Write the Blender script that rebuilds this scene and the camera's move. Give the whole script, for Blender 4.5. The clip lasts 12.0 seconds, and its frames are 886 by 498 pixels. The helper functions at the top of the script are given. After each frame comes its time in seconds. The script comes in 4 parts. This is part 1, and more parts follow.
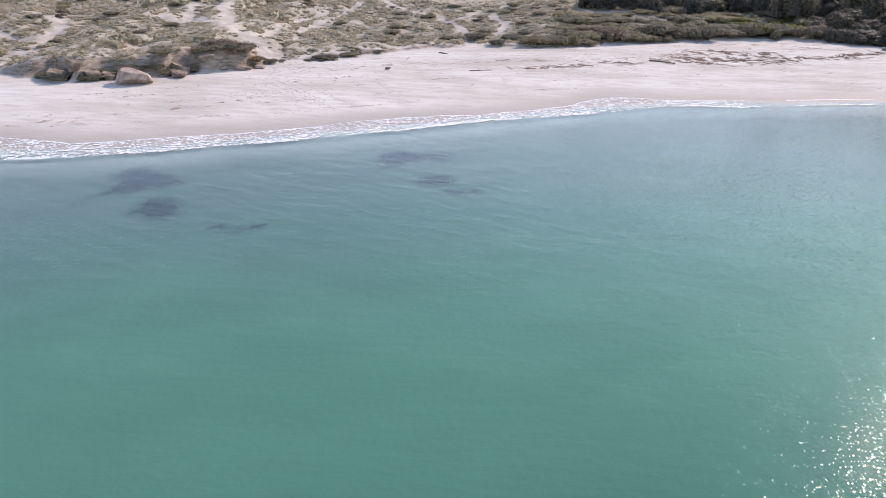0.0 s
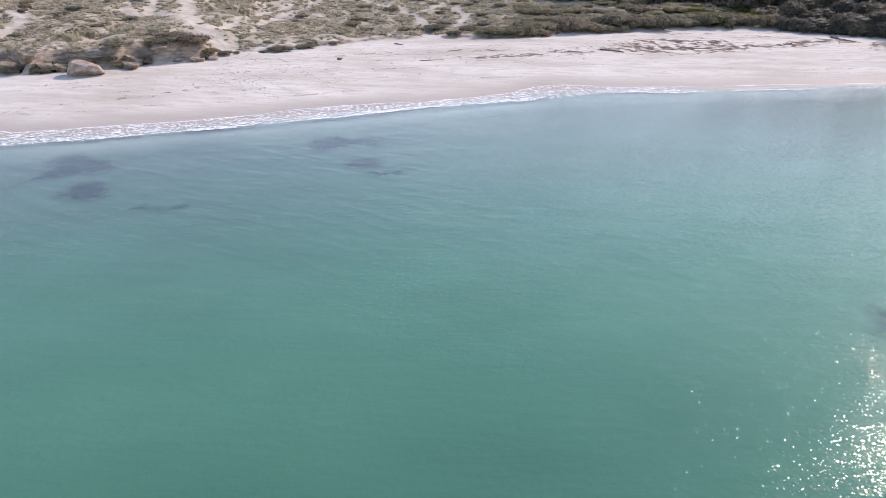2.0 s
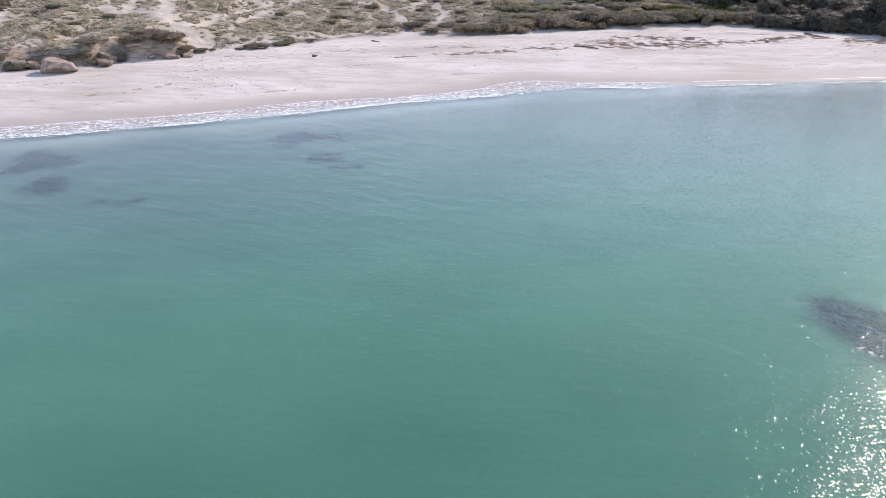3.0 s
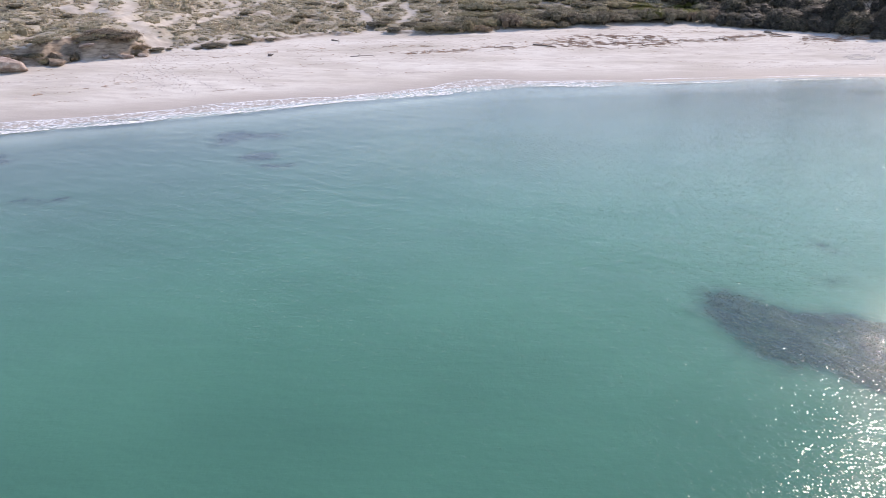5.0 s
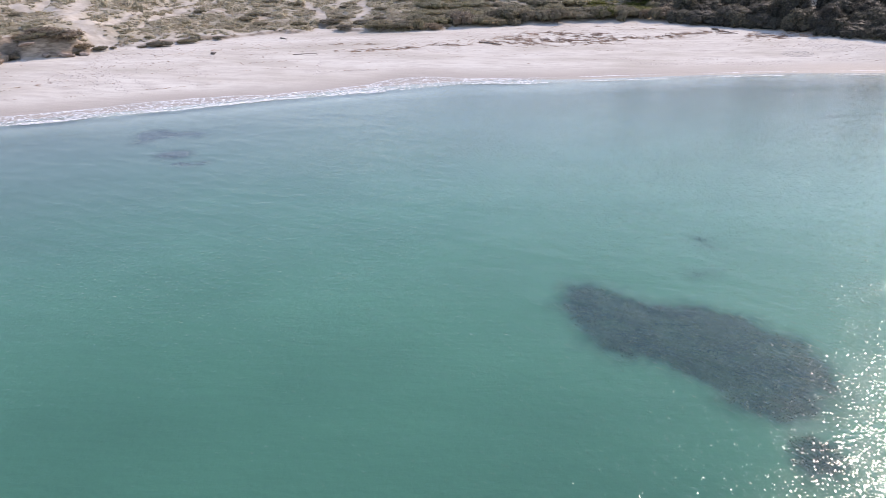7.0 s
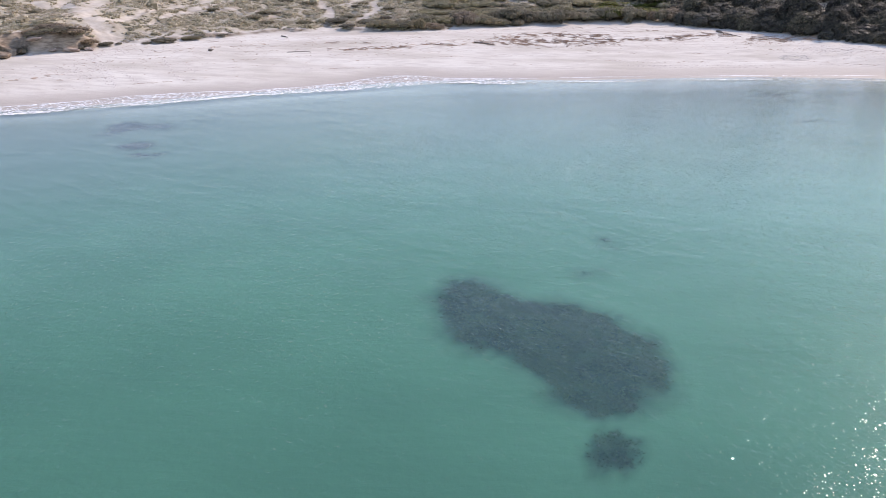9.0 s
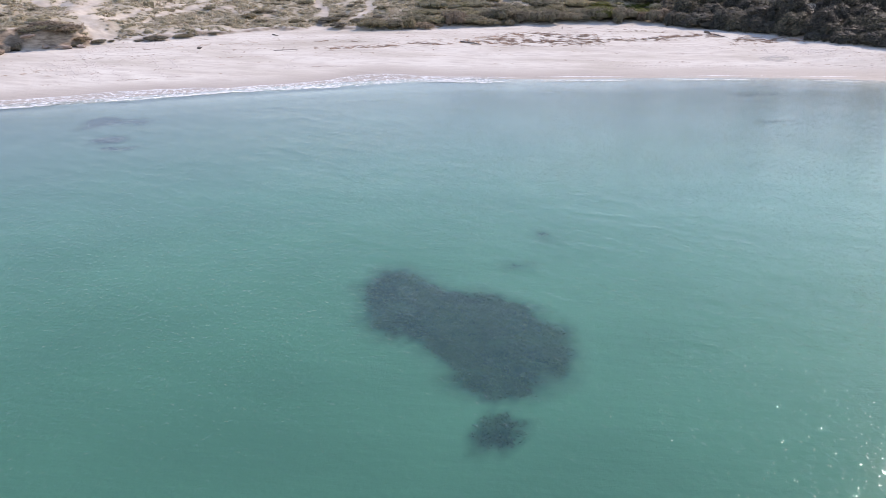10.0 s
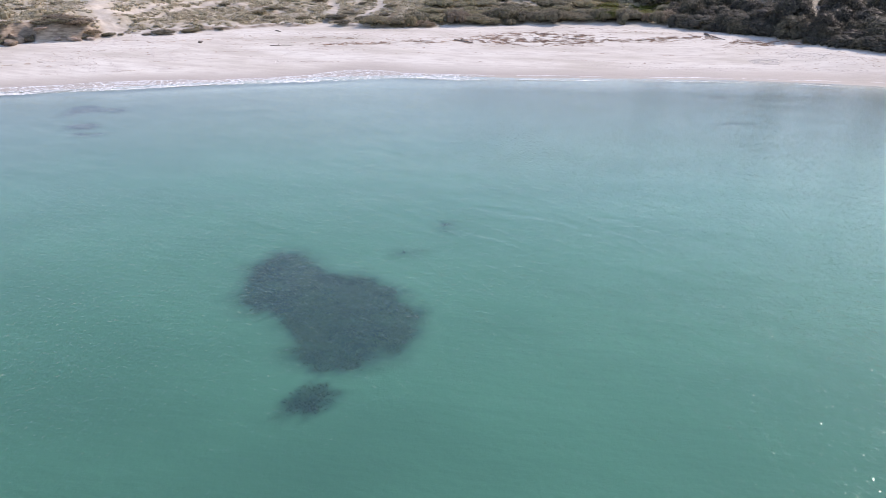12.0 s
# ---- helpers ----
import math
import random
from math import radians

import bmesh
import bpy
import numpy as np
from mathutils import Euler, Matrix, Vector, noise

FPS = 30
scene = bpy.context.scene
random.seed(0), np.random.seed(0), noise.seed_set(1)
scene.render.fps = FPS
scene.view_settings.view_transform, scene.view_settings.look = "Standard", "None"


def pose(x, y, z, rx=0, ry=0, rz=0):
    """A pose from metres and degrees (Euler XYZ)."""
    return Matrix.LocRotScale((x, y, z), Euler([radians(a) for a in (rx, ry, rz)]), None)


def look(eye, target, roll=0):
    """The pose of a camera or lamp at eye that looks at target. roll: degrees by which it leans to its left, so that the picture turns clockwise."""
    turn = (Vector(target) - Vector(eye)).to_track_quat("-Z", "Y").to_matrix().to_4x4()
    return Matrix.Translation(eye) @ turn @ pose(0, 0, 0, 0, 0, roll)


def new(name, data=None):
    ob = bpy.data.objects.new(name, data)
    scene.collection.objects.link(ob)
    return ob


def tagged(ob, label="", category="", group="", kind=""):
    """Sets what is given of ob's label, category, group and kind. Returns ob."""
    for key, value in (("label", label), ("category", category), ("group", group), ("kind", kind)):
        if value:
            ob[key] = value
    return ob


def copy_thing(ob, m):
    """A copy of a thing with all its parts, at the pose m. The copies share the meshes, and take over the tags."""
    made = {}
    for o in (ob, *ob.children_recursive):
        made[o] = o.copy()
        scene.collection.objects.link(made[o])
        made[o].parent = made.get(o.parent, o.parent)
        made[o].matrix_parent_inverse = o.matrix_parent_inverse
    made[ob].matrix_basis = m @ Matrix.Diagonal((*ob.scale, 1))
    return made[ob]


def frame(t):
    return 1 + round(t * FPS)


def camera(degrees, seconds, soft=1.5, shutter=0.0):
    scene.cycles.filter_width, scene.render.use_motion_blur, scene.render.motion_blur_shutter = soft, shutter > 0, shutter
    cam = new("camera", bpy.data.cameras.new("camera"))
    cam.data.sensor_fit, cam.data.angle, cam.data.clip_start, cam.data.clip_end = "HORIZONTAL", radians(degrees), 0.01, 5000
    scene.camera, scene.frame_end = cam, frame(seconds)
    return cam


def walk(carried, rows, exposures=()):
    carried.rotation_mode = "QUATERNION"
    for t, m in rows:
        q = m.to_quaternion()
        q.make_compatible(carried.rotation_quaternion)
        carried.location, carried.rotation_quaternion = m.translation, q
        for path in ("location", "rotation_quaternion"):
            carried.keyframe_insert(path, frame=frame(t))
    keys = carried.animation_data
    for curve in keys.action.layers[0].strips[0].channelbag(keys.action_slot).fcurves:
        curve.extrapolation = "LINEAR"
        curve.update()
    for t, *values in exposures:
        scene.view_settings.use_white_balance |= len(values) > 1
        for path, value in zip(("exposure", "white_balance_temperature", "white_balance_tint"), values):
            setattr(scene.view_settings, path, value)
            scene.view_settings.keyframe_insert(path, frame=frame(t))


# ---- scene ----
cam = camera(64, 12.0, soft=0.85)
# seconds, x, y, z, yaw, pitch down, roll (metres and degrees)
PATH = [
    (0.0, -17.444, 3.776, 17.278, 1.677, 23.160, 0.274),
    (0.5, -16.050, 3.250, 17.155, 1.580, 23.253, 0.166),
    (1.0, -14.624, 2.685, 17.040, 1.450, 23.334, 0.052),
    (1.5, -13.144, 2.095, 16.936, 1.316, 23.405, -0.065),
    (2.0, -11.651, 1.489, 16.843, 1.135, 23.474, -0.150),
    (2.5, -10.155, 0.962, 16.758, 0.953, 23.552, -0.211),
    (3.0, -8.653, 0.592, 16.688, 0.789, 23.573, -0.236),
    (5.0, -3.308, 0.344, 16.557, 0.301, 23.578, -0.308),
    (5.5, -1.676, 0.171, 16.594, 0.173, 23.616, -0.326),
    (6.0, 0.000, 0.000, 16.642, 0.000, 23.688, -0.331),
    (6.5, 1.746, -0.178, 16.697, -0.232, 23.769, -0.332),
    (7.0, 3.565, -0.372, 16.760, -0.399, 23.826, -0.355),
    (9.0, 12.730, -1.324, 16.797, 3.770, 23.791, -0.291),
    (9.5, 15.270, -1.812, 16.817, 4.317, 23.802, -0.230),
    (10.0, 17.690, -2.295, 16.837, 5.104, 23.789, -0.178),
    (10.5, 20.136, -2.698, 16.849, 5.940, 23.792, -0.119),
    (11.0, 22.630, -2.957, 16.863, 6.925, 23.799, -0.040),
    (11.5, 25.084, -3.088, 16.878, 8.050, 23.800, 0.041),
    (12.0, 27.524, -3.141, 16.885, 9.286, 23.823, 0.127),
]


def gaze(x, y, z, yaw, pitch, roll):
    """A camera pose that faces north at yaw 0 and leans down by pitch."""
    a, b = radians(yaw), radians(pitch)
    way = Vector((-math.sin(a) * math.cos(b), math.cos(a) * math.cos(b), -math.sin(b)))
    eye = Vector((x, y, z))
    return look(eye, eye + way, roll)


walk(cam, [(t, gaze(*row)) for t, *row in PATH], exposures=[(0.0, 0.95, 7660, 24), (6.0, 0.95, 7660, 24), (9.0, 0.99, 7660, 24), (12.0, 1.06, 7660, 24)])

# ---- light ----
SUN_AZIMUTH, SUN_HEIGHT = 40.5, 36.0
world = bpy.data.worlds.new("sky")
scene.world = world
world.use_nodes = True
sky = world.node_tree.nodes.new("ShaderNodeTexSky")
sky.sky_type = "NISHITA"
sky.sun_disc = False
sky.sun_elevation, sky.sun_rotation = radians(SUN_HEIGHT), radians(SUN_AZIMUTH)
sky.air_density, sky.dust_density, sky.ozone_density = 1.0, 0.15, 2.0
backing = world.node_tree.nodes["Background"]
backing.inputs["Strength"].default_value = 0.15
world.node_tree.links.new(sky.outputs["Color"], backing.inputs["Color"])
lamp = bpy.data.lights.new("sun", "SUN")
lamp.energy, lamp.angle, lamp.color = 2.04, radians(0.55), (1.0, 0.965, 0.91)
sun = new("sun", lamp)
sun_way = Vector((math.sin(radians(SUN_AZIMUTH)) * math.cos(radians(SUN_HEIGHT)), math.cos(radians(SUN_AZIMUTH)) * math.cos(radians(SUN_HEIGHT)), math.sin(radians(SUN_HEIGHT))))
sun.matrix_world = look(sun_way * 100, (0, 0, 0))

# ---- terrain ----
# the waterline and the foot of the dunes, seen from above
SHORE = [(-3000, 20), (-400, 35), (-200, 52), (-120, 58), (-80, 63), (-60, 65.2), (-50, 66.5), (-42, 68.6), (-35, 72), (-26, 76), (-18, 79.6), (-10, 83.6), (0, 88), (10, 90.6), (20, 90.4), (30, 91.5), (43, 93.5), (56, 93.7), (67, 92.8), (80, 90.5), (100, 86), (140, 70), (220, 30), (400, -60), (3000, -400)]
BACK = [(-3000, 48), (-400, 62), (-200, 80), (-120, 90), (-86, 96), (-77, 95), (-70, 91), (-60.5, 92), (-55.5, 96.5), (-46.8, 102), (-40, 109), (-32, 114), (-24, 121.5), (-19, 124), (-13, 125.8), (-7, 124.5), (-1, 125), (9, 129.5), (14, 132), (30, 136), (45, 136), (54, 129), (61, 122.5), (64, 116), (68, 111.5), (72, 109), (80, 104), (100, 97), (140, 80), (220, 40), (400, -50), (3000, -390)]


def curve_y(rows, x, soft):
    xs, ys = np.array(rows, float).T
    return sum(np.interp(x + o * soft, xs, ys) * w for o, w in ((-1, .2), (-.5, .2), (0, .2), (.5, .2), (1, .2)))


def shore_y(x):
    return curve_y(SHORE, x, 4.0)


def back_y(x):
    return curve_y(BACK, x, 2.0)


def hashed(ix, iy, seed):
    n = (ix.astype(np.int64) * 374761393 + iy.astype(np.int64) * 668265263 + seed * 974711) & 0x7FFFFFFF
    n = ((n ^ (n >> 13)) * 1274126177) & 0x7FFFFFFF
    return ((n ^ (n >> 16)) & 0xFFFF) / 65535.0


def value_noise(x, y, seed=0):
    """Smooth noise from 0 to 1 with cells of one unit."""
    ix, iy = np.floor(x), np.floor(y)
    fx, fy = x - ix, y - iy
    fx, fy = fx * fx * (3 - 2 * fx), fy * fy * (3 - 2 * fy)
    a, b = hashed(ix, iy, seed), hashed(ix + 1, iy, seed)
    c, d = hashed(ix, iy + 1, seed), hashed(ix + 1, iy + 1, seed)
    return (a + (b - a) * fx) * (1 - fy) + (c + (d - c) * fx) * fy


def fbm(x, y, seed=0, octaves=4):
    total, gain, size = 0.0, 0.5, 1.0
    for k in range(octaves):
        total = total + gain * value_noise(x * size + 17.3 * k, y * size - 9.1 * k, seed + k)
        gain, size = gain * 0.5, size * 2.03
    return total / (1 - 0.5 ** octaves)


def step(a, b, v):
    t = np.clip((v - a) / (b - a), 0, 1)
    return t * t * (3 - 2 * t)


# sandy tracks through the dunes: points x, y
TRACKS = [
    (1.2, [(-81.1, 101.4), (-79.0, 106.2), (-81.8, 115.1), (-83.0, 122.0), (-89.4, 135.6), (-95.0, 146.5)]),
    (0.9, [(-89.2, 115.1), (-81.9, 111.4)]),
    (1.7, [(-62.2, 142.2), (-59.6, 132.7), (-54.3, 117.9), (-48.6, 109.9), (-45.4, 108.1), (-42.9, 105.8)]),
    (1.7, [(-68.2, 127.6), (-62.1, 123.5), (-56.1, 122.2)]),
    (1.2, [(-66.9, 139.0), (-65.6, 130.9), (-62.2, 123.8)]),
    (0.9, [(-44.5, 118.7), (-45.1, 132.4), (-42.4, 149.4), (-40.1, 165.5)]),
    (1.2, [(-16.4, 119.6), (-16.3, 132.6), (-19.0, 145.5), (-25.0, 157.7), (-32.7, 164.6), (-35.8, 171.4)]),
    (1.0, [(-20.1, 148.8), (-14.4, 162.2), (-8.2, 167.0)]),
    (0.8, [(-91.3, 129.0), (-83.3, 122.6)]),
    (0.8, [(-49.0, 109.9), (-47.9, 134.3), (-45.3, 153.1)]),
    (1.0, [(-11.7, 138.0), (-9.8, 144.7), (-12.2, 155.5)]),
]


def track_near(x, y, grow=1.0):
    """One on a track, falling to nought beside it."""
    near = np.zeros(np.shape(x))
    for wide, line in TRACKS:
        wide = wide * grow
        for (ax, ay), (bx, by) in zip(line, line[1:]):
            dx, dy = bx - ax, by - ay
            t = np.clip(((x - ax) * dx + (y - ay) * dy) / (dx * dx + dy * dy), 0, 1)
            away = np.hypot(x - ax - t * dx, y - ay - t * dy)
            near = np.maximum(near, 1 - step(wide * 0.35, wide * 1.35, away + 1.3 * wide * (fbm(x * .6, y * .6, 71, 3) - .5)))
    return near


def ground_z(x, y):
    x, y = np.asarray(x, float), np.asarray(y, float)
    s, back = y - shore_y(x), back_y(x)
    wide = np.maximum(back - shore_y(x), 8)
    u = np.clip(s / wide, 0, 1)
    sea = -1.4 * (1 - np.exp(np.minimum(s, 0) / 24)) - 0.0028 * np.clip(-s - 52, 0, 60) - 0.0022 * np.clip(12 - x, 0, 60) * step(-38, -62, s) - 0.012 * np.clip(-s - 110, 0, 900)
    beach = 1.9 * (1 - (1 - u) ** 1.8)
    d = y - back + 2.4 * (fbm(x / 5, y / 5, 3, 3) - .5) + 1.3 * (fbm(x / 1.3, y / 1.3, 5, 2) - .5)
    # buttresses of the broken bank in the west
    d = d + 5.0 * (value_noise(x / 2.7, y * 0, 17) - .55) * step(-42, -48, x) * step(-84, -74, x) * step(9, 3, d)
    inland = np.clip(d, 0, None)
    west = 1 - step(-12, 4, x)
    scarp = (0.45 + 1.75 * step(-42, -47 - 0.45 * np.clip(d, 0, 45), x) * (1 - step(-70, -78, x))) * (0.5 + 1.0 * fbm(x / 4, y / 30, 15, 2)) * west * step(-0.2, 2.0, d) * (1 - 0.85 * track_near(x, y, 2.6) * step(13, 3, d))
    rise = (0.055 + 0.05 * step(-55, -90, x)) * west + 0.13 * (1 - west)
    dunes = scarp + rise * np.minimum(inland, 90) + 0.02 * np.clip(inland - 90, 0, 900)
    hummock = step(0.5, 6, d) * (2.2 * (fbm(x / 16, y / 16, 11, 3) - .5) + 0.8 * (fbm(x / 3.2, y / 3.2, 23, 3) - .5)) * (0.35 + .65 * west)
    fine = step(1, 10, s) * (0.10 * (fbm(x / 6, y / 2.5, 31, 3) - .5) + 0.05 * (fbm(x / 1.1, y / .8, 37, 2) - .5))
    bar = -0.12 * step(0, -20, s) * (fbm(x / 9, y / 6, 41, 3) - .5)
    return sea + beach + dunes + hummock + fine + bar - 0.12 * step(.2, 1, track_near(x, y)) * step(2, 6, d)


def plant_cover(x, y):
    """How closely low plants cover the dunes, from 0 to 1."""
    cover = fbm(x / 7, y / 7, 201, 4) * .55 + fbm(x / 2.2, y / 2.2, 205, 2) * .45
    return step(0.33, 0.50, cover + 0.08 * step(-30, -10, x) + 0.05 * step(15, 45, y - back_y(x)) + 0.06 * step(-60, -85, x)) * (1 - track_near(x, y))


def oval(cx, cy, rx, ry, turn=0.0, seed=0, n=14):
    rng = np.random.default_rng(seed)
    rows = []
    for k in range(n):
        a = k / n * 6.283
        r = rng.uniform(.82, 1.15)
        u, v = math.cos(a) * rx * r, math.sin(a) * ry * r
        rows.append((cx + u * math.cos(turn) - v * math.sin(turn), cy + u * math.sin(turn) + v * math.cos(turn)))
    return rows


def bed_depth(x, y, outline, seed):
    """Metres inside the ragged edge of a bed, below zero outside."""
    pts = np.array(outline)
    inside = np.zeros(np.shape(x), bool)
    away = np.full(np.shape(x), 99.0)
    for (ax, ay), (bx, by) in zip(pts, np.roll(pts, -1, 0)):
        cross = (ay > y) != (by > y)
        inside ^= cross & (x < (bx - ax) * (y - ay) / (by - ay + 1e-9) + ax)
        t = np.clip(((x - ax) * (bx - ax) + (y - ay) * (by - ay)) / ((bx - ax) ** 2 + (by - ay) ** 2), 0, 1)
        away = np.minimum(away, np.hypot(x - ax - t * (bx - ax), y - ay - t * (by - ay)))
    return np.where(inside, away, -away) + 1.3 * (fbm(x / 1.5, y / 1.5, 401 + seed, 3) - .5) + 0.7 * (fbm(x / .45, y / .45, 431 + seed, 2) - .5)


# beds of seagrass: outline, look, tufts, softness of the edge, seed
BEDS = [
    ([(10.0, 31.2), (9.8, 33.2), (10.4, 34.9), (11.8, 35.6), (13.5, 34.3), (14.6, 32.7), (16.6, 32.8), (18.4, 32.2), (20.1, 30.8), (21.0, 29.2), (21.4, 27.6), (21.2, 26.0), (20.4, 24.5), (19.0, 23.1), (17.9, 22.7), (16.7, 23.0), (15.9, 23.9), (15.1, 25.4), (14.0, 26.7), (13.0, 27.2), (12.0, 27.7), (10.9, 29.0), (10.3, 30.1)], "large dark two-lobed seagrass bed under green water", 16, 1.15, 1),
    ([(16.7, 20.6), (16.8, 21.6), (17.4, 22.1), (18.2, 22.0), (18.7, 21.2), (18.7, 20.2), (18.1, 19.6), (17.3, 19.6)], "small round dark seagrass bed beside a larger one", 16, .55, 2),
    (oval(18.9, 36.7, 1.0, 0.55, .5, 3), "faint wisp of seagrass on pale bottom", 4.5, .9, 3),
    (oval(20.4, 41.1, 0.5, 0.8, .3, 4), "faint thin wisp of seagrass on pale bottom", 4.5, .9, 4),
    ([(-46.3, 53.1), (-45.5, 57.2), (-46.3, 59.7), (-45.8, 61.1), (-44.7, 61.7), (-42.7, 60.1), (-40.3, 58.4), (-40.6, 57.3), (-42.4, 56.5), (-43.8, 55.3), (-45.4, 54.5)], "dark blotch of seagrass with a tail close to the shore", 13, 1.2, 5),
    ([(-41.4, 51.8), (-41.8, 53.4), (-41.7, 54.6), (-40.8, 54.9), (-39.7, 54.3), (-38.7, 52.7), (-38.4, 51.3), (-39.2, 50.7), (-40.2, 50.7)], "round dark seagrass bed close to the shore", 13, 1.1, 7),
    ([(-35.1, 49.2), (-34.5, 49.7), (-33.3, 49.5), (-31.7, 49.8), (-31.6, 49.5), (-32.9, 48.9), (-34.4, 48.9)], "faint strip of seagrass on pale bottom", 8, .8, 8),
    ([(-24.6, 63.1), (-24.5, 64.8), (-25.1, 66.5), (-24.4, 67.6), (-22.8, 68.1), (-21.4, 67.3), (-20.3, 67.8), (-19.0, 67.0), (-18.9, 66.1), (-20.3, 66.4), (-21.6, 65.9), (-22.5, 64.8), (-23.6, 63.7)], "long dark streak of seagrass near the waterline", 13, 1.2, 9),
    ([(-21.2, 60.1), (-20.9, 61.2), (-19.9, 61.7), (-18.5, 61.4), (-17.8, 60.6), (-18.1, 59.5), (-19.2, 59.2), (-20.3, 59.2)], "thin curved strip of seagrass near the waterline", 11, 1.1, 10),
    ([(-19.1, 57.6), (-18.8, 58.4), (-18.2, 58.7), (-17.1, 58.1), (-16.2, 58.4), (-16.2, 57.5), (-17.1, 57.3), (-18.4, 57.0)], "thin seagrass strip over rippled sand", 9, 1.0, 11),
    (oval(45.9, 84.5, 1.6, 0.9, 0, 12), "small faint seagrass patch near the shore", 4, .9, 12),
    (oval(45.4, 72.9, 2.2, 0.7, 0, 13), "faint low streak of seagrass on sand", 3.5, .9, 13),]


# ---- mesh helpers ----
def mesh_from(name, verts, faces, material, smooth=False, tones=None, cores=None):
    """A mesh from arrays of corners and of equal-sided faces; tones: one number a face, kept as the attribute 'tone';
    cores: one for the added cores that carry a plant's painted shade.
    """
    data = bpy.data.meshes.new(name)
    verts, faces = np.asarray(verts, np.float32), np.asarray(faces, np.int32)
    n, k = faces.shape
    data.vertices.add(len(verts))
    data.vertices.foreach_set("co", verts.ravel())
    data.loops.add(n * k)
    data.loops.foreach_set("vertex_index", faces.ravel())
    data.polygons.add(n)
    data.polygons.foreach_set("loop_start", np.arange(0, n * k, k, dtype=np.int32))
    data.polygons.foreach_set("use_smooth", np.full(n, smooth))
    if cores is not None:
        data.attributes.new("core", "FLOAT", "FACE").data.foreach_set("value", np.asarray(cores, np.float32))
    if tones is not None:
        data.attributes.new("tone", "FLOAT", "FACE").data.foreach_set("value", np.asarray(tones, np.float32))
    data.materials.append(material)
    data.update(calc_edges=True)
    data.validate()
    return data


def point_value(data, name, values):
    data.attributes.new(name, "FLOAT", "POINT").data.foreach_set("value", np.asarray(values, np.float32).ravel())


def part(name, data, parent, label=""):
    ob = new(name, data)
    ob.parent = parent
    return tagged(ob, label)


def join(pieces):
    """Joins (verts, faces) pairs."""
    verts, faces, at = [], [], 0
    for v, f in pieces:
        verts.append(v), faces.append(np.asarray(f) + at)
        at += len(v)
    return np.concatenate(verts), np.concatenate(faces)


def grid_faces(nx, ny):
    """Quads of a grid whose corner (i, j) has the index i * ny + j."""
    i, j = np.meshgrid(np.arange(nx - 1), np.arange(ny - 1), indexing="ij")
    a = (i * ny + j).ravel()
    return np.stack([a, a + ny, a + ny + 1, a + 1], 1)


def ball(n=12, m=7):
    """Corners and triangles of a unit sphere."""
    a, b = np.meshgrid(np.arange(n) / n * 2 * np.pi, np.linspace(-np.pi / 2, np.pi / 2, m), indexing="ij")
    v = np.stack([np.cos(a) * np.cos(b), np.sin(a) * np.cos(b), np.sin(b)], -1).reshape(-1, 3)
    f = []
    for i in range(n):
        for j in range(m - 1):
            p, q = i * m + j, ((i + 1) % n) * m + j
            f += [(p, q, q + 1), (p, q + 1, p + 1)]
    return v, np.array(f)


def tube(points, radii, sides=6):
    """Corners and triangles of a tapered, closed tube along points."""
    points = [Vector(p) for p in points]
    v, f = [], []
    for i, p in enumerate(points):
        way = (points[min(i + 1, len(points) - 1)] - points[max(i - 1, 0)]).normalized()
        side = way.cross(Vector((0.31, 0.17, 0.93))).normalized()
        other = way.cross(side)
        for k in range(sides):
            a = k / sides * 2 * math.pi
            v.append(p + (side * math.cos(a) + other * math.sin(a)) * radii[i])
    for i in range(len(points) - 1):
        for k in range(sides):
            a, b = i * sides + k, i * sides + (k + 1) % sides
            f += [(a, b, b + sides), (a, b + sides, a + sides)]
    for base in (0, (len(points) - 1) * sides):
        f += [(base, base + k, base + k + 1) for k in range(1, sides - 1)]
    return np.array([tuple(p) for p in v]), np.array(f)


# ---- materials ----
def shader(name):
    mat = bpy.data.materials.new(name)
    mat.use_nodes = True
    tree = mat.node_tree
    return mat, tree, tree.nodes["Principled BSDF"]


def node(tree, kind, links=(), **values):
    """A node of that kind; links: (input, socket) pairs; values: its settings or input values."""
    made = tree.nodes.new("ShaderNode" + kind)
    for key, value in values.items():
        key = key.replace("_", " ") if key[0].isupper() else key
        if key[0].isupper() or key.isdigit():
            made.inputs[key].default_value = value
        elif key == "operation":
            made.operation = value
        elif key == "attribute_name":
            made.attribute_name = value
        elif key == "data_type":
            made.data_type = value
        elif key == "blend_type":
            made.blend_type = value
    for key, socket in links:
        tree.links.new(socket, made.inputs[key])
    return made


def calc(tree, operation, a, b=0.5):
    made = tree.nodes.new("ShaderNodeMath")
    made.operation = operation
    for i, v in enumerate((a, b)):
        if isinstance(v, (int, float)):
            made.inputs[i].default_value = v
        else:
            tree.links.new(v, made.inputs[i])
    return made.outputs[0]


def ramp(tree, socket, stops):
    made = tree.nodes.new("ShaderNodeValToRGB")
    line = made.color_ramp.elements
    while len(line) < len(stops):
        line.new(0.5)
    for spot, (at, colour) in zip(line, stops):
        spot.position = at
        spot.color = (*colour, 1) if len(colour) == 3 else (colour[0],) * 3 + (1,)
    tree.links.new(socket, made.inputs[0])
    return made.outputs[0]


